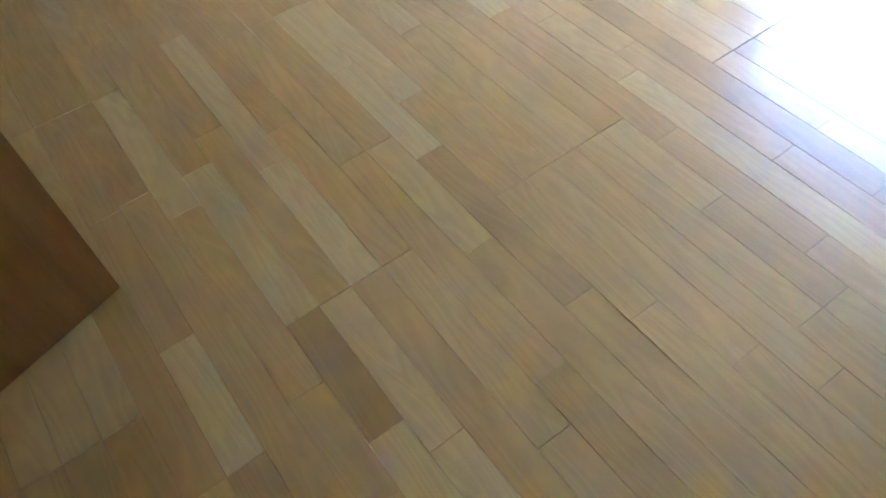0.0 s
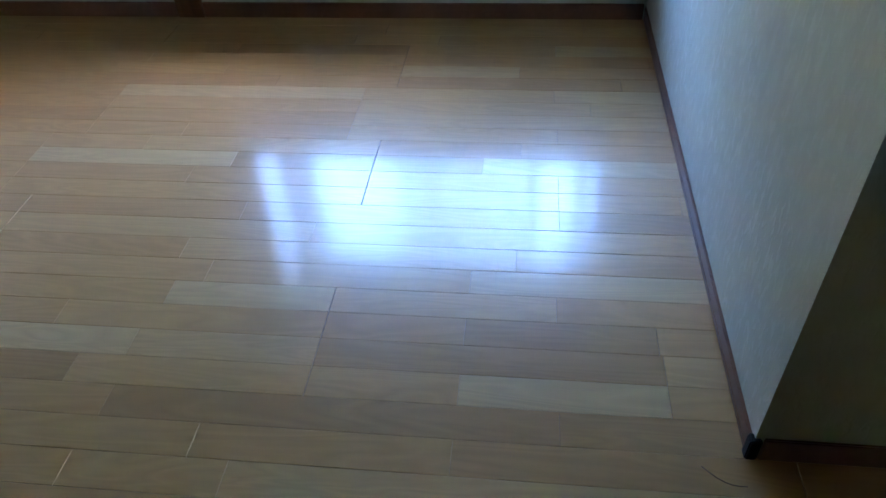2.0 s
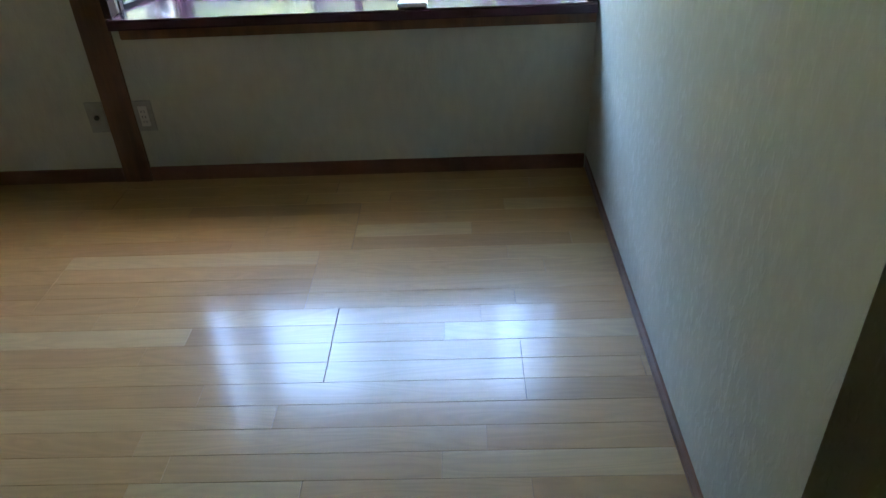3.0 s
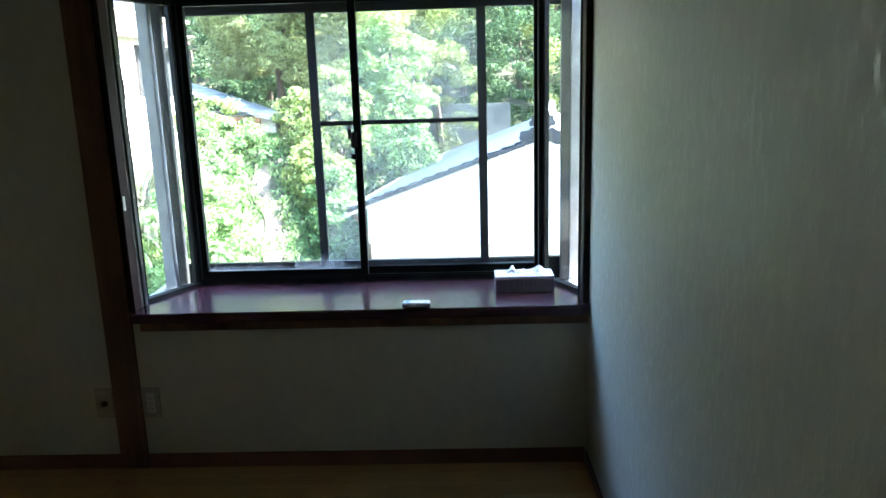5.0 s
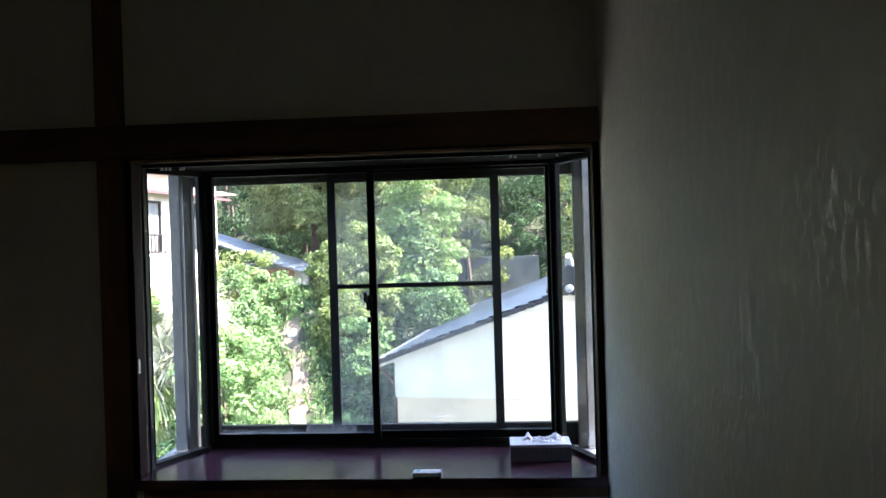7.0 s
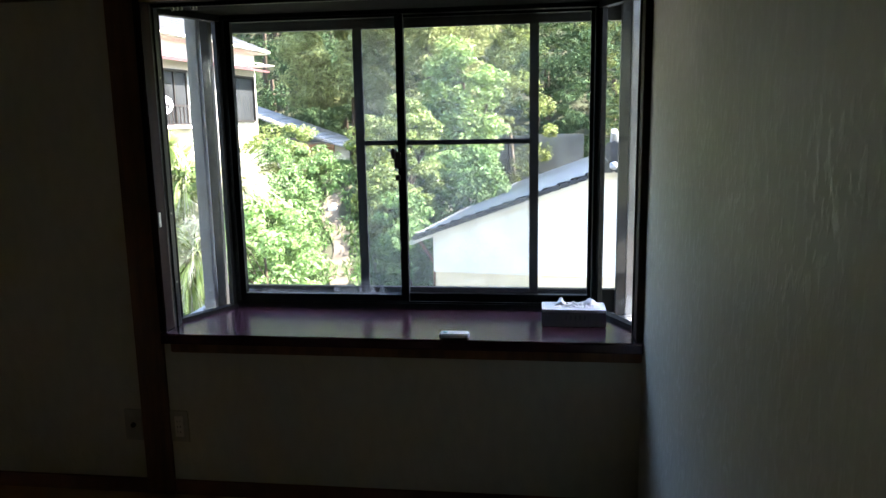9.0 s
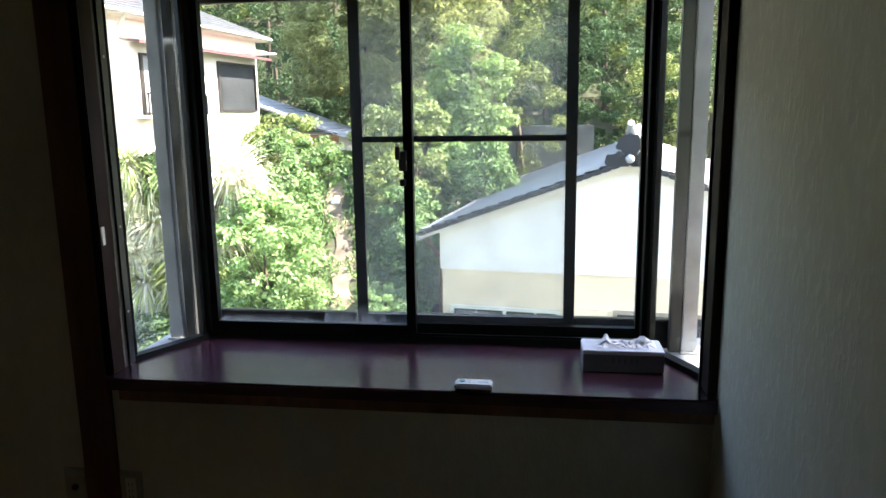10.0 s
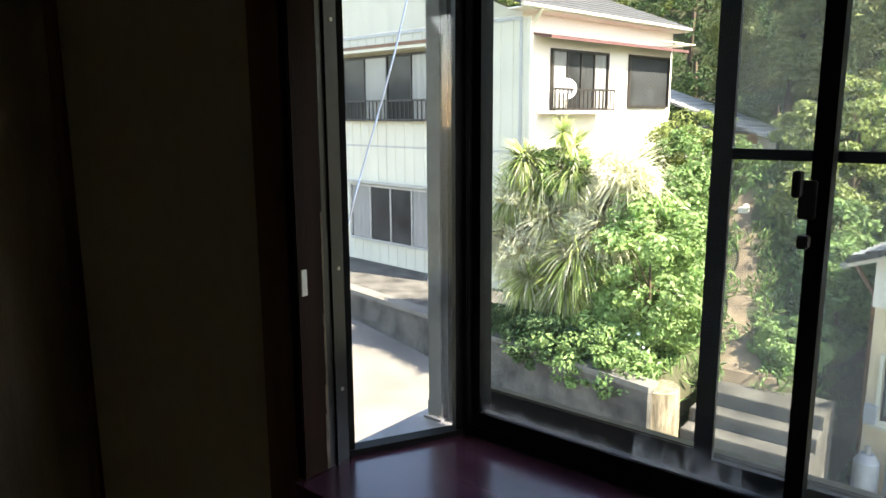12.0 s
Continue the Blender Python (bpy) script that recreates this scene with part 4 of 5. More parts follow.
rod(bm, (RGX, GY - 0.2, 0.99), (RGX, 20.7, 0.99), 0.085, sides=14)
for k in range(4):
    box(bm, RGX - 0.14 + 0.012 * k, RGX + 0.14 - 0.012 * k, GY - 0.22, 20.7, 0.68 + 0.065 * k, 0.742 + 0.065 * k, bevel=0.012)
part("ridge_cap", bm, M_TILE, gable_house, "grey ridge tiles", smooth=False)
orn = bmesh.new()
rod(orn, (RGX, GY - 0.33, 0.93), (RGX, GY - 0.22, 0.93), 0.15, sides=16)
rod(orn, (RGX, GY - 0.36, 0.95), (RGX, GY - 0.33, 0.95), 0.055, sides=12)
for a in range(-3, 4):
    t = a * 0.48
    rod(orn, (RGX + 0.165 * math.sin(t), GY - 0.34, 0.90 + 0.165 * math.cos(t)), (RGX + 0.165 * math.sin(t), GY - 0.23, 0.90 + 0.165 * math.cos(t)), 0.052, sides=10)
for s in (-1, 1):
    for k in range(4):
        rod(orn, (RGX + s * (0.16 + 0.058 * k), GY - 0.33, 0.80 - 0.035 * k), (RGX + s * (0.16 + 0.058 * k), GY - 0.23, 0.80 - 0.035 * k), 0.055 - 0.005 * k, sides=10)
    box(orn, RGX + min(0, s * 0.36), RGX + max(0, s * 0.36), GY - 0.29, GY - 0.24, 0.62, 0.8, bevel=0.02)
    rod(orn, (RGX + s * 0.08, GY - 0.365, 0.87), (RGX + s * 0.08, GY - 0.33, 0.87), 0.03, sides=10)
orn_ob = part("ridge_ornament", orn, M_TILE_DARK, gable_house, "scrolled dark ridge-end tile")
bm = bmesh.new()
bmesh.ops.create_uvsphere(bm, u_segments=16, v_segments=10, radius=0.068, matrix=Matrix.Translation((RGX, GY - 0.36, 0.74)))
part("end_disc", bm, M_TILE, orn_ob, smooth=True)
bm = bmesh.new()
rod(bm, (RGX, GY - 0.02, 1.0), (RGX, GY - 0.42, 1.27), 0.09, 0.05, sides=14)
part("ridge_finial", bm, M_TILE, orn_ob, smooth=False)
part("eaves_gutter", boxes((-2.5, -2.4, GY - 0.22, 20.6, -0.63, -0.55), bevel=0.02), M_SILVER, gable_house)
bm = bmesh.new()
rod(bm, (-2.43, GY + 0.1, -0.56), (-2.13, GY + 0.1, -1.0), 0.03)
rod(bm, (-2.13, GY + 0.1, -1.0), (-2.13, GY + 0.1, GZ), 0.03)
part("downpipe", bm, M_BROWN, gable_house)
gw = window_unit(gable_house, "x", GY, -1.94, -0.1, -2.71, -1.735, 1, M_SIDING, -1)
for gx0, gw0 in ((-1.04, 0.05), (-0.515, 0.028), (-1.5, 0.012)):
    part("mullion", boxes((gx0, gx0 + gw0, GY - 0.05, GY - 0.018, -2.66, -1.785)), M_SILVER if gw0 < 0.02 else M_SIDING, gw)
for gx0, gx1, gz0, gz1 in ((-1.84, -1.3, -2.58, -1.83), (-0.98, -0.6, -2.64, -1.85)):
    part("blind", boxes((gx0, gx1, GY - 0.0172, GY - 0.0165, gz0, gz1)), M_BLIND, gw, "grey blind behind the glass")
part("window_sill", boxes((-2.0, -0.04, GY - 0.1, GY - 0.002, -2.77, -2.712), bevel=0.006), M_SIDING, gable_house, "cream window sill")
part("shutter_panel", boxes((-0.06, 0.66, GY - 0.03, GY - 0.002, -2.75, -1.7)), M_YELLOW, gable_house)
gw = window_unit(gable_house, "x", GY, 0.74, 2.5, -3.0, -1.685, 2, M_CASING_TAN, -1)
part("window_rail", boxes((0.79, 1.56, GY - 0.045, GY - 0.017, -2.39, -2.35)), M_CASING_TAN, gw)
for gx0, gx1, gz0, gz1 in ((0.8, 1.3, -2.93, -1.98), (1.42, 2.44, -2.93, -2.05)):
    part("curtain", boxes((gx0, gx1, GY - 0.0172, GY - 0.0165, gz0, gz1)), M_NET, gw, "white net curtain")
part("meter_box", boxes((-2.06, -1.9, GY - 0.12, GY - 0.002, -2.72, -2.46), bevel=0.01), M_WHITE_METAL, gable_house)
for gx0 in (-1.94, -1.56):
    cyl = thing("gas_cylinder", "pale grey gas cylinder standing by the house wall", "gas cylinder", group="gas cylinders")
    bm = bmesh.new()
    rod(bm, (gx0, 9.62, GZ), (gx0, 9.62, GZ + 0.95), 0.16, sides=20)
    rod(bm, (gx0, 9.62, GZ + 0.95), (gx0, 9.62, GZ + 1.06), 0.16, 0.09, sides=20)
    part("tank", bm, M_WHITE_METAL, cyl)
    bm = bmesh.new()
    rod(bm, (gx0, 9.62, GZ + 1.06), (gx0, 9.62, GZ + 1.17), 0.035, sides=12)
    part("valve", bm, M_SILVER, cyl)

# small far building
shed = thing("shed", "low building with a pale grey sloping roof among the trees", "shed")
part("shed_wall", boxes((-10.5, -6.2, 17.9, 20.2, -1.6, 0.8)), M_WHITEWALL, shed)
part("shed_roof", roof_slab(-5.7, 0.72, -10.8, 2.5, 17.6, 20.4, 0.05, 18), M_PALE_ROOF, shed, "pale grey lapped tile roof")
part("fascia", boxes((-9.4, -6.0, 17.75, 17.8, 0.55, 0.8)), M_BROWN, shed, "brown fascia board")

bm = bmesh.new()
rod(bm, (-2.5, 21.3, -1.0), (-2.52, 21.3, -0.15), 0.085, 0.075, sides=10)
solid("wooden_pole", bm, M_BARK, "weathered brown wooden pole behind the bungalow", "pole")

cable = bpy.data.curves.new("cable", "CURVE")
cable.dimensions = "3D"
cable.bevel_depth = 0.007
sp = cable.splines.new("POLY")
sp.points.add(20)
for k in range(21):
    u = k / 20
    sp.points[k].co = (-3.9 - 1.03 * u + 0.04 * math.sin(6.0 * u), 3.0, 2.7 - 2.9 * u, 1)
cable.materials.append(M_BLUE)
tagged(new("hanging_cable", cable), "thin blue cable hanging across the lane", "cable")


# ---- plants ----
rng = np.random.default_rng(7)


def leaf_mesh(name, centres, normals, size, mat, ratio=0.5):
    """Many small pointed leaves, one folded diamond each."""
    n = len(centres)
    ref = rng.normal(size=(n, 3))
    t = np.cross(normals, ref)
    t /= np.linalg.norm(t, axis=1, keepdims=True) + 1e-9
    b = np.cross(normals, t)
    s = size * rng.uniform(0.6, 1.35, size=(n, 1))
    fold = normals * s * 0.22
    v = np.stack([centres - t * s, centres - b * s * ratio + fold, centres + t * s, centres + b * s * ratio + fold], axis=1).reshape(-1, 3)
    me = bpy.data.meshes.new(name)
    idx = np.arange(n * 4).reshape(-1, 4)
    tri = np.concatenate([idx[:, [0, 1, 2]], idx[:, [0, 2, 3]]])
    me.from_pydata(v.tolist(), [], tri.tolist())
    me.materials.append(mat)
    return me


def crown_points(centre, radii, clumps, per, clump_r, low=-0.75):
    c = rng.normal(size=(clumps * 3, 3))
    c /= np.linalg.norm(c, axis=1, keepdims=True)
    c = c[c[:, 2] > low][:clumps]
    c *= rng.uniform(0.5, 1.0, size=(len(c), 1)) ** 0.5
    c = c * np.array(radii) + np.array(centre)
    d = rng.normal(size=(len(c), per, 3))
    d /= np.linalg.norm(d, axis=2, keepdims=True)
    rad = clump_r * rng.uniform(0.5, 1.35, size=(len(c), 1, 1)) * rng.uniform(0.35, 1.0, size=(len(c), per, 1)) ** 0.5
    pts = (c[:, None, :] + d * rad * np.array((1, 1, 0.62))).reshape(-1, 3)
    nrm = (d + np.array((0, 0, 0.7)) + 0.6 * rng.normal(size=d.shape)).reshape(-1, 3)
    nrm /= np.linalg.norm(nrm, axis=1, keepdims=True)
    return c, pts, nrm


def tree(name, label, base, centre, radii, mat, clumps=60, per=60, clump_r=0.3, leaf=0.07, trunk=0.12, limbs=7, group="", category="tree", low=-0.75, ratio=0.5):
    ob = thing(name, label, category, group)
    c, pts, nrm = crown_points(centre, radii, clumps, per, clump_r, low)
    bm = bmesh.new()
    base, centre = Vector(base), Vector(centre)
    mid = base.lerp(centre, 0.55) + Vector((rng.normal() * 0.08, rng.normal() * 0.08, 0)) * trunk * 8
    rod(bm, base - Vector((0, 0, 0.2)), mid, trunk, trunk * 0.7)
    rod(bm, mid, centre + Vector((0, 0, radii[2] * 0.5)), trunk * 0.7, trunk * 0.25)
    for k in range(limbs):
        p = Vector(c[int(rng.integers(len(c)))])
        rod(bm, mid.lerp(centre, float(rng.uniform(0, 0.9))), p, trunk * 0.38, trunk * 0.1, sides=6)
    part("trunk", bm, M_BARK, ob)
    cr = new("crown", leaf_mesh("crown", pts, nrm, leaf, mat, ratio))
    cr.parent = ob
    return ob


def gz(x, y, dz=0.0):
    return (x, y, ground_z(x, y) + dz)


tree("tree", "tall bright-green leafy tree behind the garden", gz(-2.2, 16.5), (-2.2, 16.5, 1.5), (1.0, 0.95, 2.0), M_LEAF_TALL, 85, 190, 0.34, 0.06, 0.14)
tree("tree", "slim yellow-green tree beside the path", gz(-3.2, 14.0), (-3.15, 14.0, 0.3), (0.6, 0.6, 1.75), M_LEAF_YEL, 46, 150, 0.27, 0.05, 0.09)
tree("tree", "yellow-green young tree by the path", gz(-4.3, 15.0), (-4.3, 15.0, 0.3), (0.6, 0.7, 1.4), M_LEAF_YEL, 40, 150, 0.28, 0.05, 0.09)
tree("tree", "dark pine with drooping boughs at the hill's foot", gz(-6.0, 20.2), (-6.0, 20.2, 3.6), (2.0, 1.6, 2.6), M_PINE, 150, 230, 0.42, 0.12, 0.16, ratio=0.16)
tree("tree", "broad olive-green tree behind the path", gz(-3.6, 19.5), (-3.6, 19.5, 3.4), (1.9, 1.5, 2.6), M_PINE, 100, 130, 0.5, 0.12, 0.16, ratio=0.2)


def bush(label, centre, radii, mat, clumps, per, clump_r, leaf, name="bush", ratio=0.5):
    x, y, z = centre
    return tree(name, label, gz(x, y, -0.05), centre, radii, mat, clumps, per, clump_r, leaf, trunk=0.04, limbs=6, category="bush", low=-1.0, ratio=ratio)


bush("large bright-green bush with feathery leaves on the terrace", (-4.65, 8.6, -0.95), (0.85, 0.65, 1.2), M_LEAF, 95, 170, 0.23, 0.042)
bush("bright-green leafy shrub crowding the palm heads", (-6.3, 8.7, 0.45), (0.62, 0.3, 0.3), M_LEAF, 60, 120, 0.16, 0.04)
bush("rounded mid-green bush behind the terrace", (-6.0, 13.9, 0.05), (1.3, 0.9, 1.0), M_LEAF_MID, 80, 150, 0.26, 0.045)
bush("yellow-green bush beside the house", (-6.2, 14.6, 0.55), (1.1, 0.8, 0.75), M_LEAF_YEL, 55, 140, 0.25, 0.045)
bush("low green bush at the terrace edge", (-5.3, 8.0, -1.95), (0.9, 0.35, 0.45), M_LEAF_MID, 60, 70, 0.2, 0.05)
bush("clipped round bush beside the steps", (-2.98, 9.6, -1.85), (0.42, 0.42, 0.42), M_LEAF, 70, 130, 0.14, 0.03)
bush("green shrubs along the garden path", (-3.0, 12.2, -0.9), (0.55, 0.7, 1.0), M_LEAF_MID, 70, 80, 0.25, 0.055)
bush("green shrubs along the garden path", (-5.4, 11.8, -0.6), (0.55, 0.7, 1.0), M_LEAF_MID, 60, 80, 0.25, 0.055)
bush("sunlit shrub behind the bungalow roof", (-1.9, 14.6, 0.0), (0.8, 0.7, 0.8), M_LEAF_MID, 60, 80, 0.25, 0.055)
bush("dark weeds against the retaining wall", (-6.6, 8.15, -1.9), (0.8, 0.25, 0.3), M_LEAF_DARK, 50, 60, 0.18, 0.06, ratio=0.15)

bush("leafy shrub hanging over the retaining wall", (-4.9, 7.75, -2.1), (0.75, 0.3, 0.45), M_LEAF_MID, 70, 130, 0.18, 0.035)
bush("leafy shrub hanging over the retaining wall", (-5.9, 7.95, -2.0), (0.7, 0.35, 0.4), M_LEAF_DARK, 60, 130, 0.18, 0.035)
bush("dense shrub beside the garden path", (-2.75, 11.2, -1.5), (0.45, 0.6, 0.9), M_LEAF_MID, 60, 80, 0.22, 0.05)
bush("dense shrub beside the garden path", (-4.95, 10.3, -1.4), (0.45, 0.6, 0.9), M_LEAF_MID, 60, 80, 0.22, 0.05)
bush("yellow-green shrub up the garden path", (-3.6, 13.0, -0.5), (0.6, 0.5, 0.9), M_LEAF_YEL, 60, 80, 0.24, 0.05)
bush("sunlit shrub under the tall tree", (-2.6, 14.8, -0.4), (0.7, 0.6, 1.0), M_LEAF, 60, 80, 0.26, 0.06)

grass = thing("grass", "rough grass and weeds over the garden", "grass", kind="stuff")
ng = 16000
gpx, gpy = rng.uniform(-8, -1.8, ng), rng.uniform(7.6, 17, ng)
keep = (gpy > wall_y(gpx) + 0.32) & ~((gpx > -3.85) & (gpy < 8.8)) & ~((gpx > -2.3) & (gpy > 9.5) & (gpy < 18.2)) & ~((gpx < -7.2) & (gpy > 8))
keep &= np.abs(gpx - path_x(gpy)) > 0.13 + 0.12 * np.sin(gpy * 5)
gpx, gpy = gpx[keep], gpy[keep]
gc = np.array([(x, y, ground_z(float(x), float(y)) + 0.08) for x, y in zip(gpx, gpy)])
gn = rng.normal(size=gc.shape) * np.array((1, 1, 0.2))
gn /= np.linalg.norm(gn, axis=1, keepdims=True)
go = new("blades", leaf_mesh("blades", gc, gn, 0.095, M_LEAF_MID, 0.12))
go.parent = grass

bm = bmesh.new()
for k in range(24):
    y = 8.75 + 4.85 * k / 23
    wide = 0.35 * max(0.0, 1 - (y - 8.75) / 0.7)
    xc = path_x(y) + 0.07 * math.sin(y * 2.3)
    row = [bm.verts.new((xc + dx, y, ground_z(xc + dx, y) + 0.03)) for dx in (-0.2 - wide - 0.06 * math.sin(y * 4.1), -0.08, 0.08, 0.2 + wide + 0.07 * math.sin(y * 5.3))]
    if k:
        for i in range(3):
            bm.faces.new((last_row[i], last_row[i + 1], row[i + 1], row[i]))
    last_row = row
structure("garden_path", bm, M_PATH, "narrow trodden earth path up the garden", "path")
marker = thing("garden_stone", "small pale upright stone beside the garden path", "stone")
bm = bmesh.new()
rod(bm, gz(-4.74, 13.05, -0.05), (-4.75, 13.05, -0.36), 0.1, 0.05, sides=10)
box(bm, -4.84, -4.64, 12.9, 13.0, ground_z(-4.74, 12.95) - 0.05, ground_z(-4.74, 12.95) + 0.1)
for v in bm.verts:
    v.co += Vector((noise.noise(v.co * 4), noise.noise(v.co * 4 + Vector((3, 0, 0))), 0)) * 0.05
part("stone", bm, M_WHITEWALL, marker)

flowers = thing("flower_cluster", "small white flowers at the foot of the bush", "flowers", kind="stuff")
pc = np.array((-4.75, 7.85, -2.1)) + rng.normal(size=(260, 3)) * np.array((0.3, 0.08, 0.2))
pn = rng.normal(size=(260, 3)) + np.array((0, -1, 0.8))
pn /= np.linalg.norm(pn, axis=1, keepdims=True)
pt = new("petals", leaf_mesh("petals", pc, pn, 0.025, M_PETAL, 0.8))
pt.parent = flowers


def rosette(centre, radius, blades, mat, parent):
    """A head of long sword leaves that arch over and droop."""
    vs, fs = [], []
    for k in range(blades):
        az, el = rng.uniform(0, 2 * math.pi), math.radians(rng.uniform(-65, 70))
        L = radius * rng.uniform(0.75, 1.2)
        w = 0.014 * rng.uniform(0.7, 1.3)
        h = Vector((math.cos(az), math.sin(az), 0))
        side = Vector((-h.y, h.x, 0))
        base = len(vs)
        n = 6
        p = Vector(centre)
        e = el
        for i in range(n + 1):
            u = i / n
            ww = w * (1.0 if u < 0.5 else (1 - u) * 2) * (0.6 + 0.4 * min(1, u * 4))
            vs += [tuple(p - side * ww), tuple(p + side * ww)]
            e -= math.radians(9 + 7 * rng.uniform()) * (0.3 + 1.1 * u)
            p = p + (h * math.cos(e) + Vector((0, 0, math.sin(e)))) * (L / n)
        for i in range(n):
            a = base + 2 * i
            fs.append((a, a + 1, a + 3, a + 2))
    me = bpy.data.meshes.new("rosette")
    me.from_pydata(vs, [], fs)
    me.materials.append(mat)
    o = new("rosette", me)
    o.parent = parent
    return o


cordyline = thing("cabbage_palm", "spiky cabbage palm with several heads of pale sword leaves", "palm")
bm = bmesh.new()
root = Vector((-6.35, 8.8, -2.15))
fork = Vector((-6.3, 8.8, -1.3))
rod(bm, root, fork, 0.1, 0.08, sides=10)
HEADS = [((-5.9, 8.5, -1.15), 0.7, 0), ((-6.5, 8.4, -1.2), 0.65, 0), ((-5.35, 8.6, -0.35), 0.6, 1), ((-6.55, 8.8, 0.25), 0.75, 0), ((-5.15, 8.8, 0.4), 0.8, 1), ((-6.8, 8.6, -0.75), 0.75, 1), ((-5.75, 8.5, -0.7), 0.8, 0), ((-6.1, 8.9, 0.8), 0.5, 0), ((-5.6, 8.6, -0.15), 0.6, 1), ((-6.0, 8.8, 0.45), 0.65, 0), ((-6.3, 8.6, -0.3), 0.6, 1), ((-7.05, 8.7, 0.05), 0.55, 0), ((-6.65, 8.45, 0.6), 0.5, 0), ((-7.3, 8.7, -0.65), 0.55, 1)]
for h, r, pale in HEADS:
    rod(bm, fork, Vector(h), 0.065, 0.045, sides=8)
part("trunk", bm, M_BARK, cordyline, smooth=False)
for h, r, pale in HEADS:
    rosette(h, r * 1.12, 330, M_BLADE_PALE if pale else M_BLADE, cordyline)
    rosette(h, r * 1.02, 260, M_BLADE_PALE, cordyline)
rosette((-6.05, 8.55, 1.05), 0.38, 120, M_BLADE, cordyline)
for k, (h, r) in enumerate((((-5.15, 8.45, 0.5), 0.42), ((-4.8, 8.5, 0.4), 0.34), ((-5.55, 8.35, -0.3), 0.3), ((-6.7, 8.3, -0.75), 0.36), ((-7.3, 8.5, -0.35), 0.36), ((-6.9, 8.35, 0.1), 0.24), ((-5.75, 8.4, -0.75), 0.22))):
    c, pts, nrm = crown_points(h, (r, r * 0.7, r * 0.8), 26, 60, 0.11)
    o = new("panicle", leaf_mesh("panicle", pts, nrm, 0.03, M_PANICLE, 0.3))
    o.parent = cordyline
    o["label"] = "drooping cream flower panicle"

# wooded hillside
woods = thing("woodland", "dense green woodland covering the hillside", "woods", kind="stuff")
bm = bmesh.new()
mats = (M_LEAF_DARK, M_LEAF_MID, M_LEAF_HILL)
groups = {0: [], 1: [], 2: []}
# Leaf colour carries the light: shaded dark front rows, sunlit yellow-green rear rows.
for row, (y, n, r, kinds) in enumerate(((22.6, 24, 1.3, (0, 0, 2)), (25.5, 24, 2.0, (0, 0, 2)), (29, 22, 2.4, (0, 2, 2)), (34, 22, 3.0, (0, 2, 2)), (41, 20, 3.8, (1, 2, 2)), (50, 20, 4.4, (0, 2, 2)), (58, 20, 4.8, (0, 2, 2)))):
    for k in range(n):
        x = -30 + 44 * (k + rng.uniform(0.1, 0.9)) / n * (1 + row * 0.12) - row * 2
        yy = y + rng.uniform(-1.2, 1.2)
        h = ground_z(x, yy)
        rr = r * rng.uniform(0.75, 1.3)
        cz = h + rr * rng.uniform(0.9, 1.7)
        c, pts, nrm = crown_points((x, yy, cz), (rr, rr * 0.8, rr * 1.15), 40, 120 if row < 3 else 70, rr * 0.24, -1)
        groups[kinds[int(rng.integers(3))]].append((pts, nrm, (0.022 if row < 3 else 0.03) * rr + 0.025))
        rod(bm, (x, yy, h - 0.3), (x + rng.normal() * 0.2, yy, cz), 0.16, 0.08, sides=6)
part("trunks", bm, M_BARK, woods)
for g, rows in groups.items():
    pts = np.concatenate([p for p, _, _ in rows])
    nrm = np.concatenate([q for _, q, _ in rows])
    size = np.concatenate([np.full((len(p), 1), s) for p, _, s in rows])
    o = new("crowns", leaf_mesh("crowns", pts, nrm, size, mats[g], 0.45))
    o.parent = woods

# ---- floor, strip by strip ----
STRIP, Y0 = 0.07575, -0.830
floor = structure("floor", boxes((X_LEFT, X_RIGHT, Y_BACK - 0.12, 0.0, -0.06, -0.0035)), M_GROOVE, "oak strip flooring with a glossy varnish", "floor")
frng = random.Random(11)
plank_meshes = {}


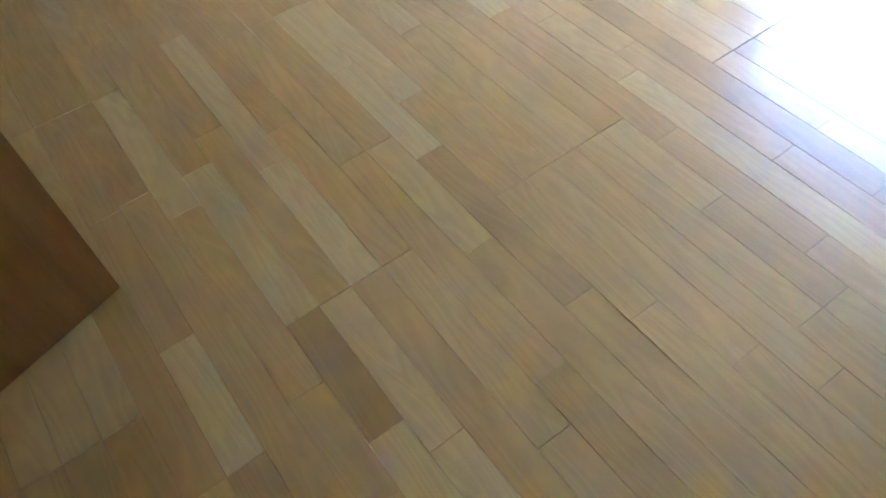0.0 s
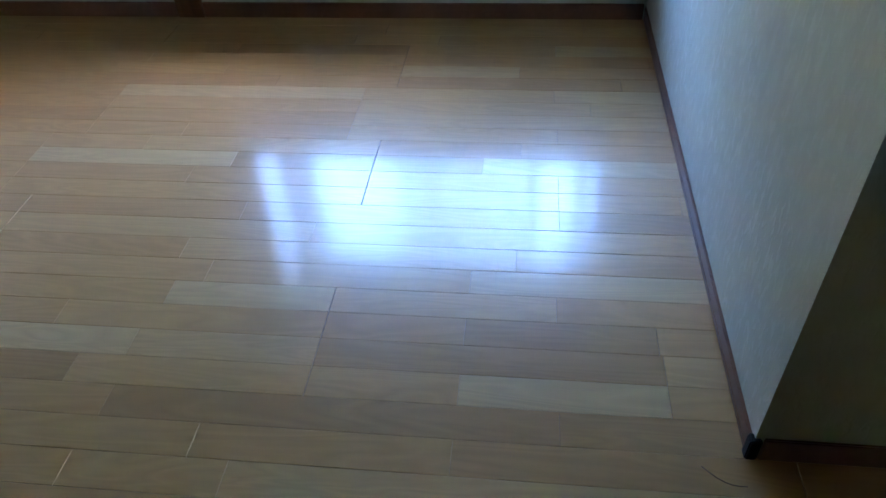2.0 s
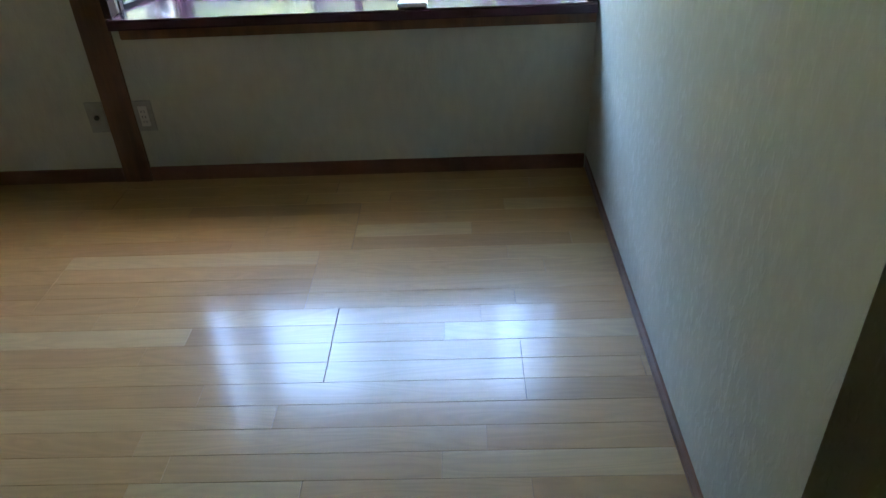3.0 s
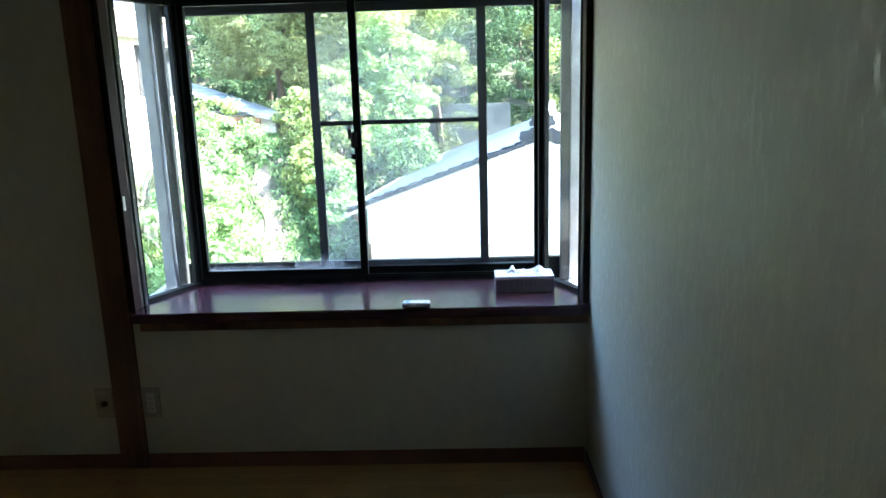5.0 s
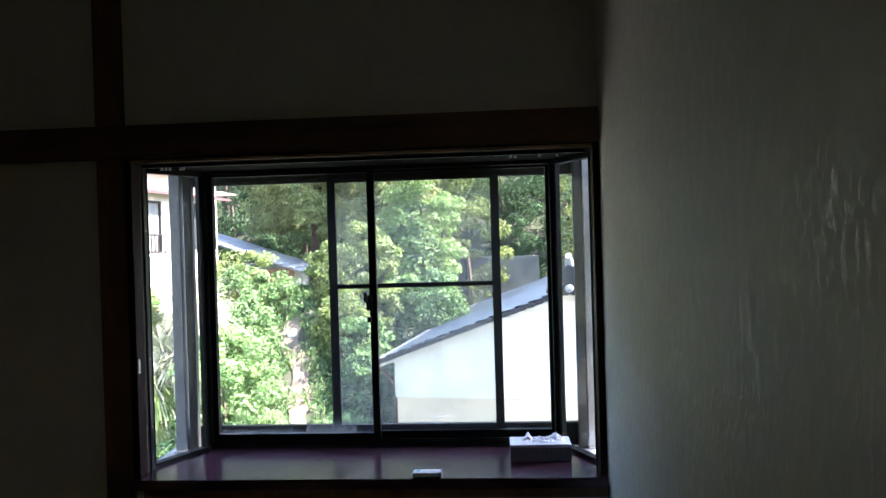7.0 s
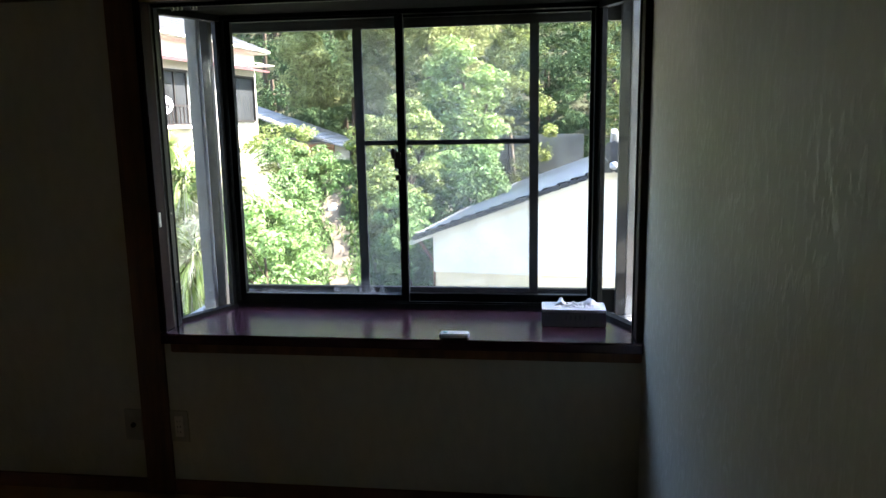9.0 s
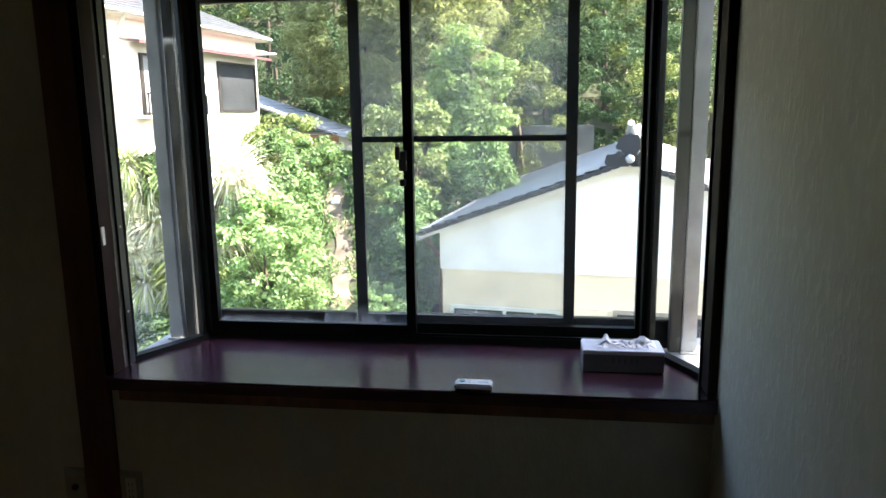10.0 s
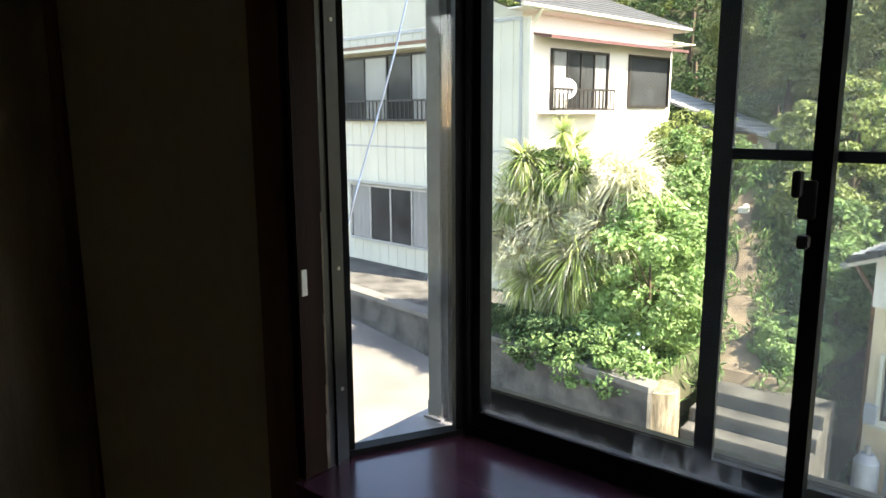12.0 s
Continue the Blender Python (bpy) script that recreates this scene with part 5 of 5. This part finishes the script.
def plank_mesh(length, lead=0.0003, tail=0.0003):
    key = (round(length, 3), lead, tail)
    if key not in plank_meshes:
        bm = bmesh.new()
        box(bm, lead, key[0] - tail, 0.0003, STRIP - 0.0003, -0.004, 0.0)
        top = [e for e in bm.edges if all(abs(v.co.z) < 1e-5 for v in e.verts)]
        bmesh.ops.bevel(bm, geom=top, offset=0.0005, segments=1, affect="EDGES")
        plank_meshes[key] = mesh_of("floor_plank", bm, M_FLOOR)
    return plank_meshes[key]


# ends of single strips inside the boards, by row
KNOWN_ENDS = {-6: (-0.44,), -4: (-0.33,), 0: (-1.522,), 7: (-1.143,), 8: (-1.21, -0.332), 9: (-0.525, -0.127), 12: (-1.219, -0.33), 13: (-1.011,), 19: (-0.243,), 20: (-1.215,),
              21: (-1.416,), 22: (-0.744,), 23: (-0.434,), 24: (-0.338,), 26: (-0.447,), 27: (-1.335,), 28: (-0.679,), 29: (-1.343,)}
LENGTHS = (0.303, 0.404, 0.505, 0.606, 0.707, 0.808)
rest = bmesh.new()
for k in range(-11, 42):
    y_top = Y0 - STRIP * k
    if y_top - STRIP < Y_BACK - 0.12:
        break
    board = (k // 4) % 2
    joints = [(-0.828 if board == 0 else 0.081) + 1.818 * j for j in range(-3, 3)]
    cuts = []
    for j in joints:
        cuts.append(j)
        left = 1.818
        while True:
            L = frng.choice(LENGTHS)
            if left - L < 0.28:
                break
            left -= L
            cuts.append(j + 1.818 - left)
    known = KNOWN_ENDS.get(k, ())
    cuts = [c for c in cuts if c in joints or all(abs(c - e) > 0.25 for e in known)] + list(known)
    cuts = sorted(c for c in cuts if X_LEFT < c < X_RIGHT)
    cuts = [X_LEFT] + cuts + [X_RIGHT]
    y_hi = min(y_top, 0.0)
    for a, b in zip(cuts, cuts[1:]):
        if b - a < 0.004:
            continue
        mid = (a + b) / 2
        if -2.0 < mid < 0.75 and y_top > -3.45 and y_top <= 0.0:
            o = new("floor_plank", plank_mesh(b - a, 0.0011 if a in joints else 0.0003, 0.0011 if b in joints else 0.0003))
            o.parent = floor
            o.location = (a, y_top - STRIP, frng.uniform(0, 0.0003))
        else:
            box(rest, a + 0.0004, b - 0.0004, y_top - STRIP + 0.0005, y_hi - 0.0005, -0.004, 0.0)
rest_ob = tagged(part("floor_planks", rest, M_FLOOR, floor), kind="stuff")
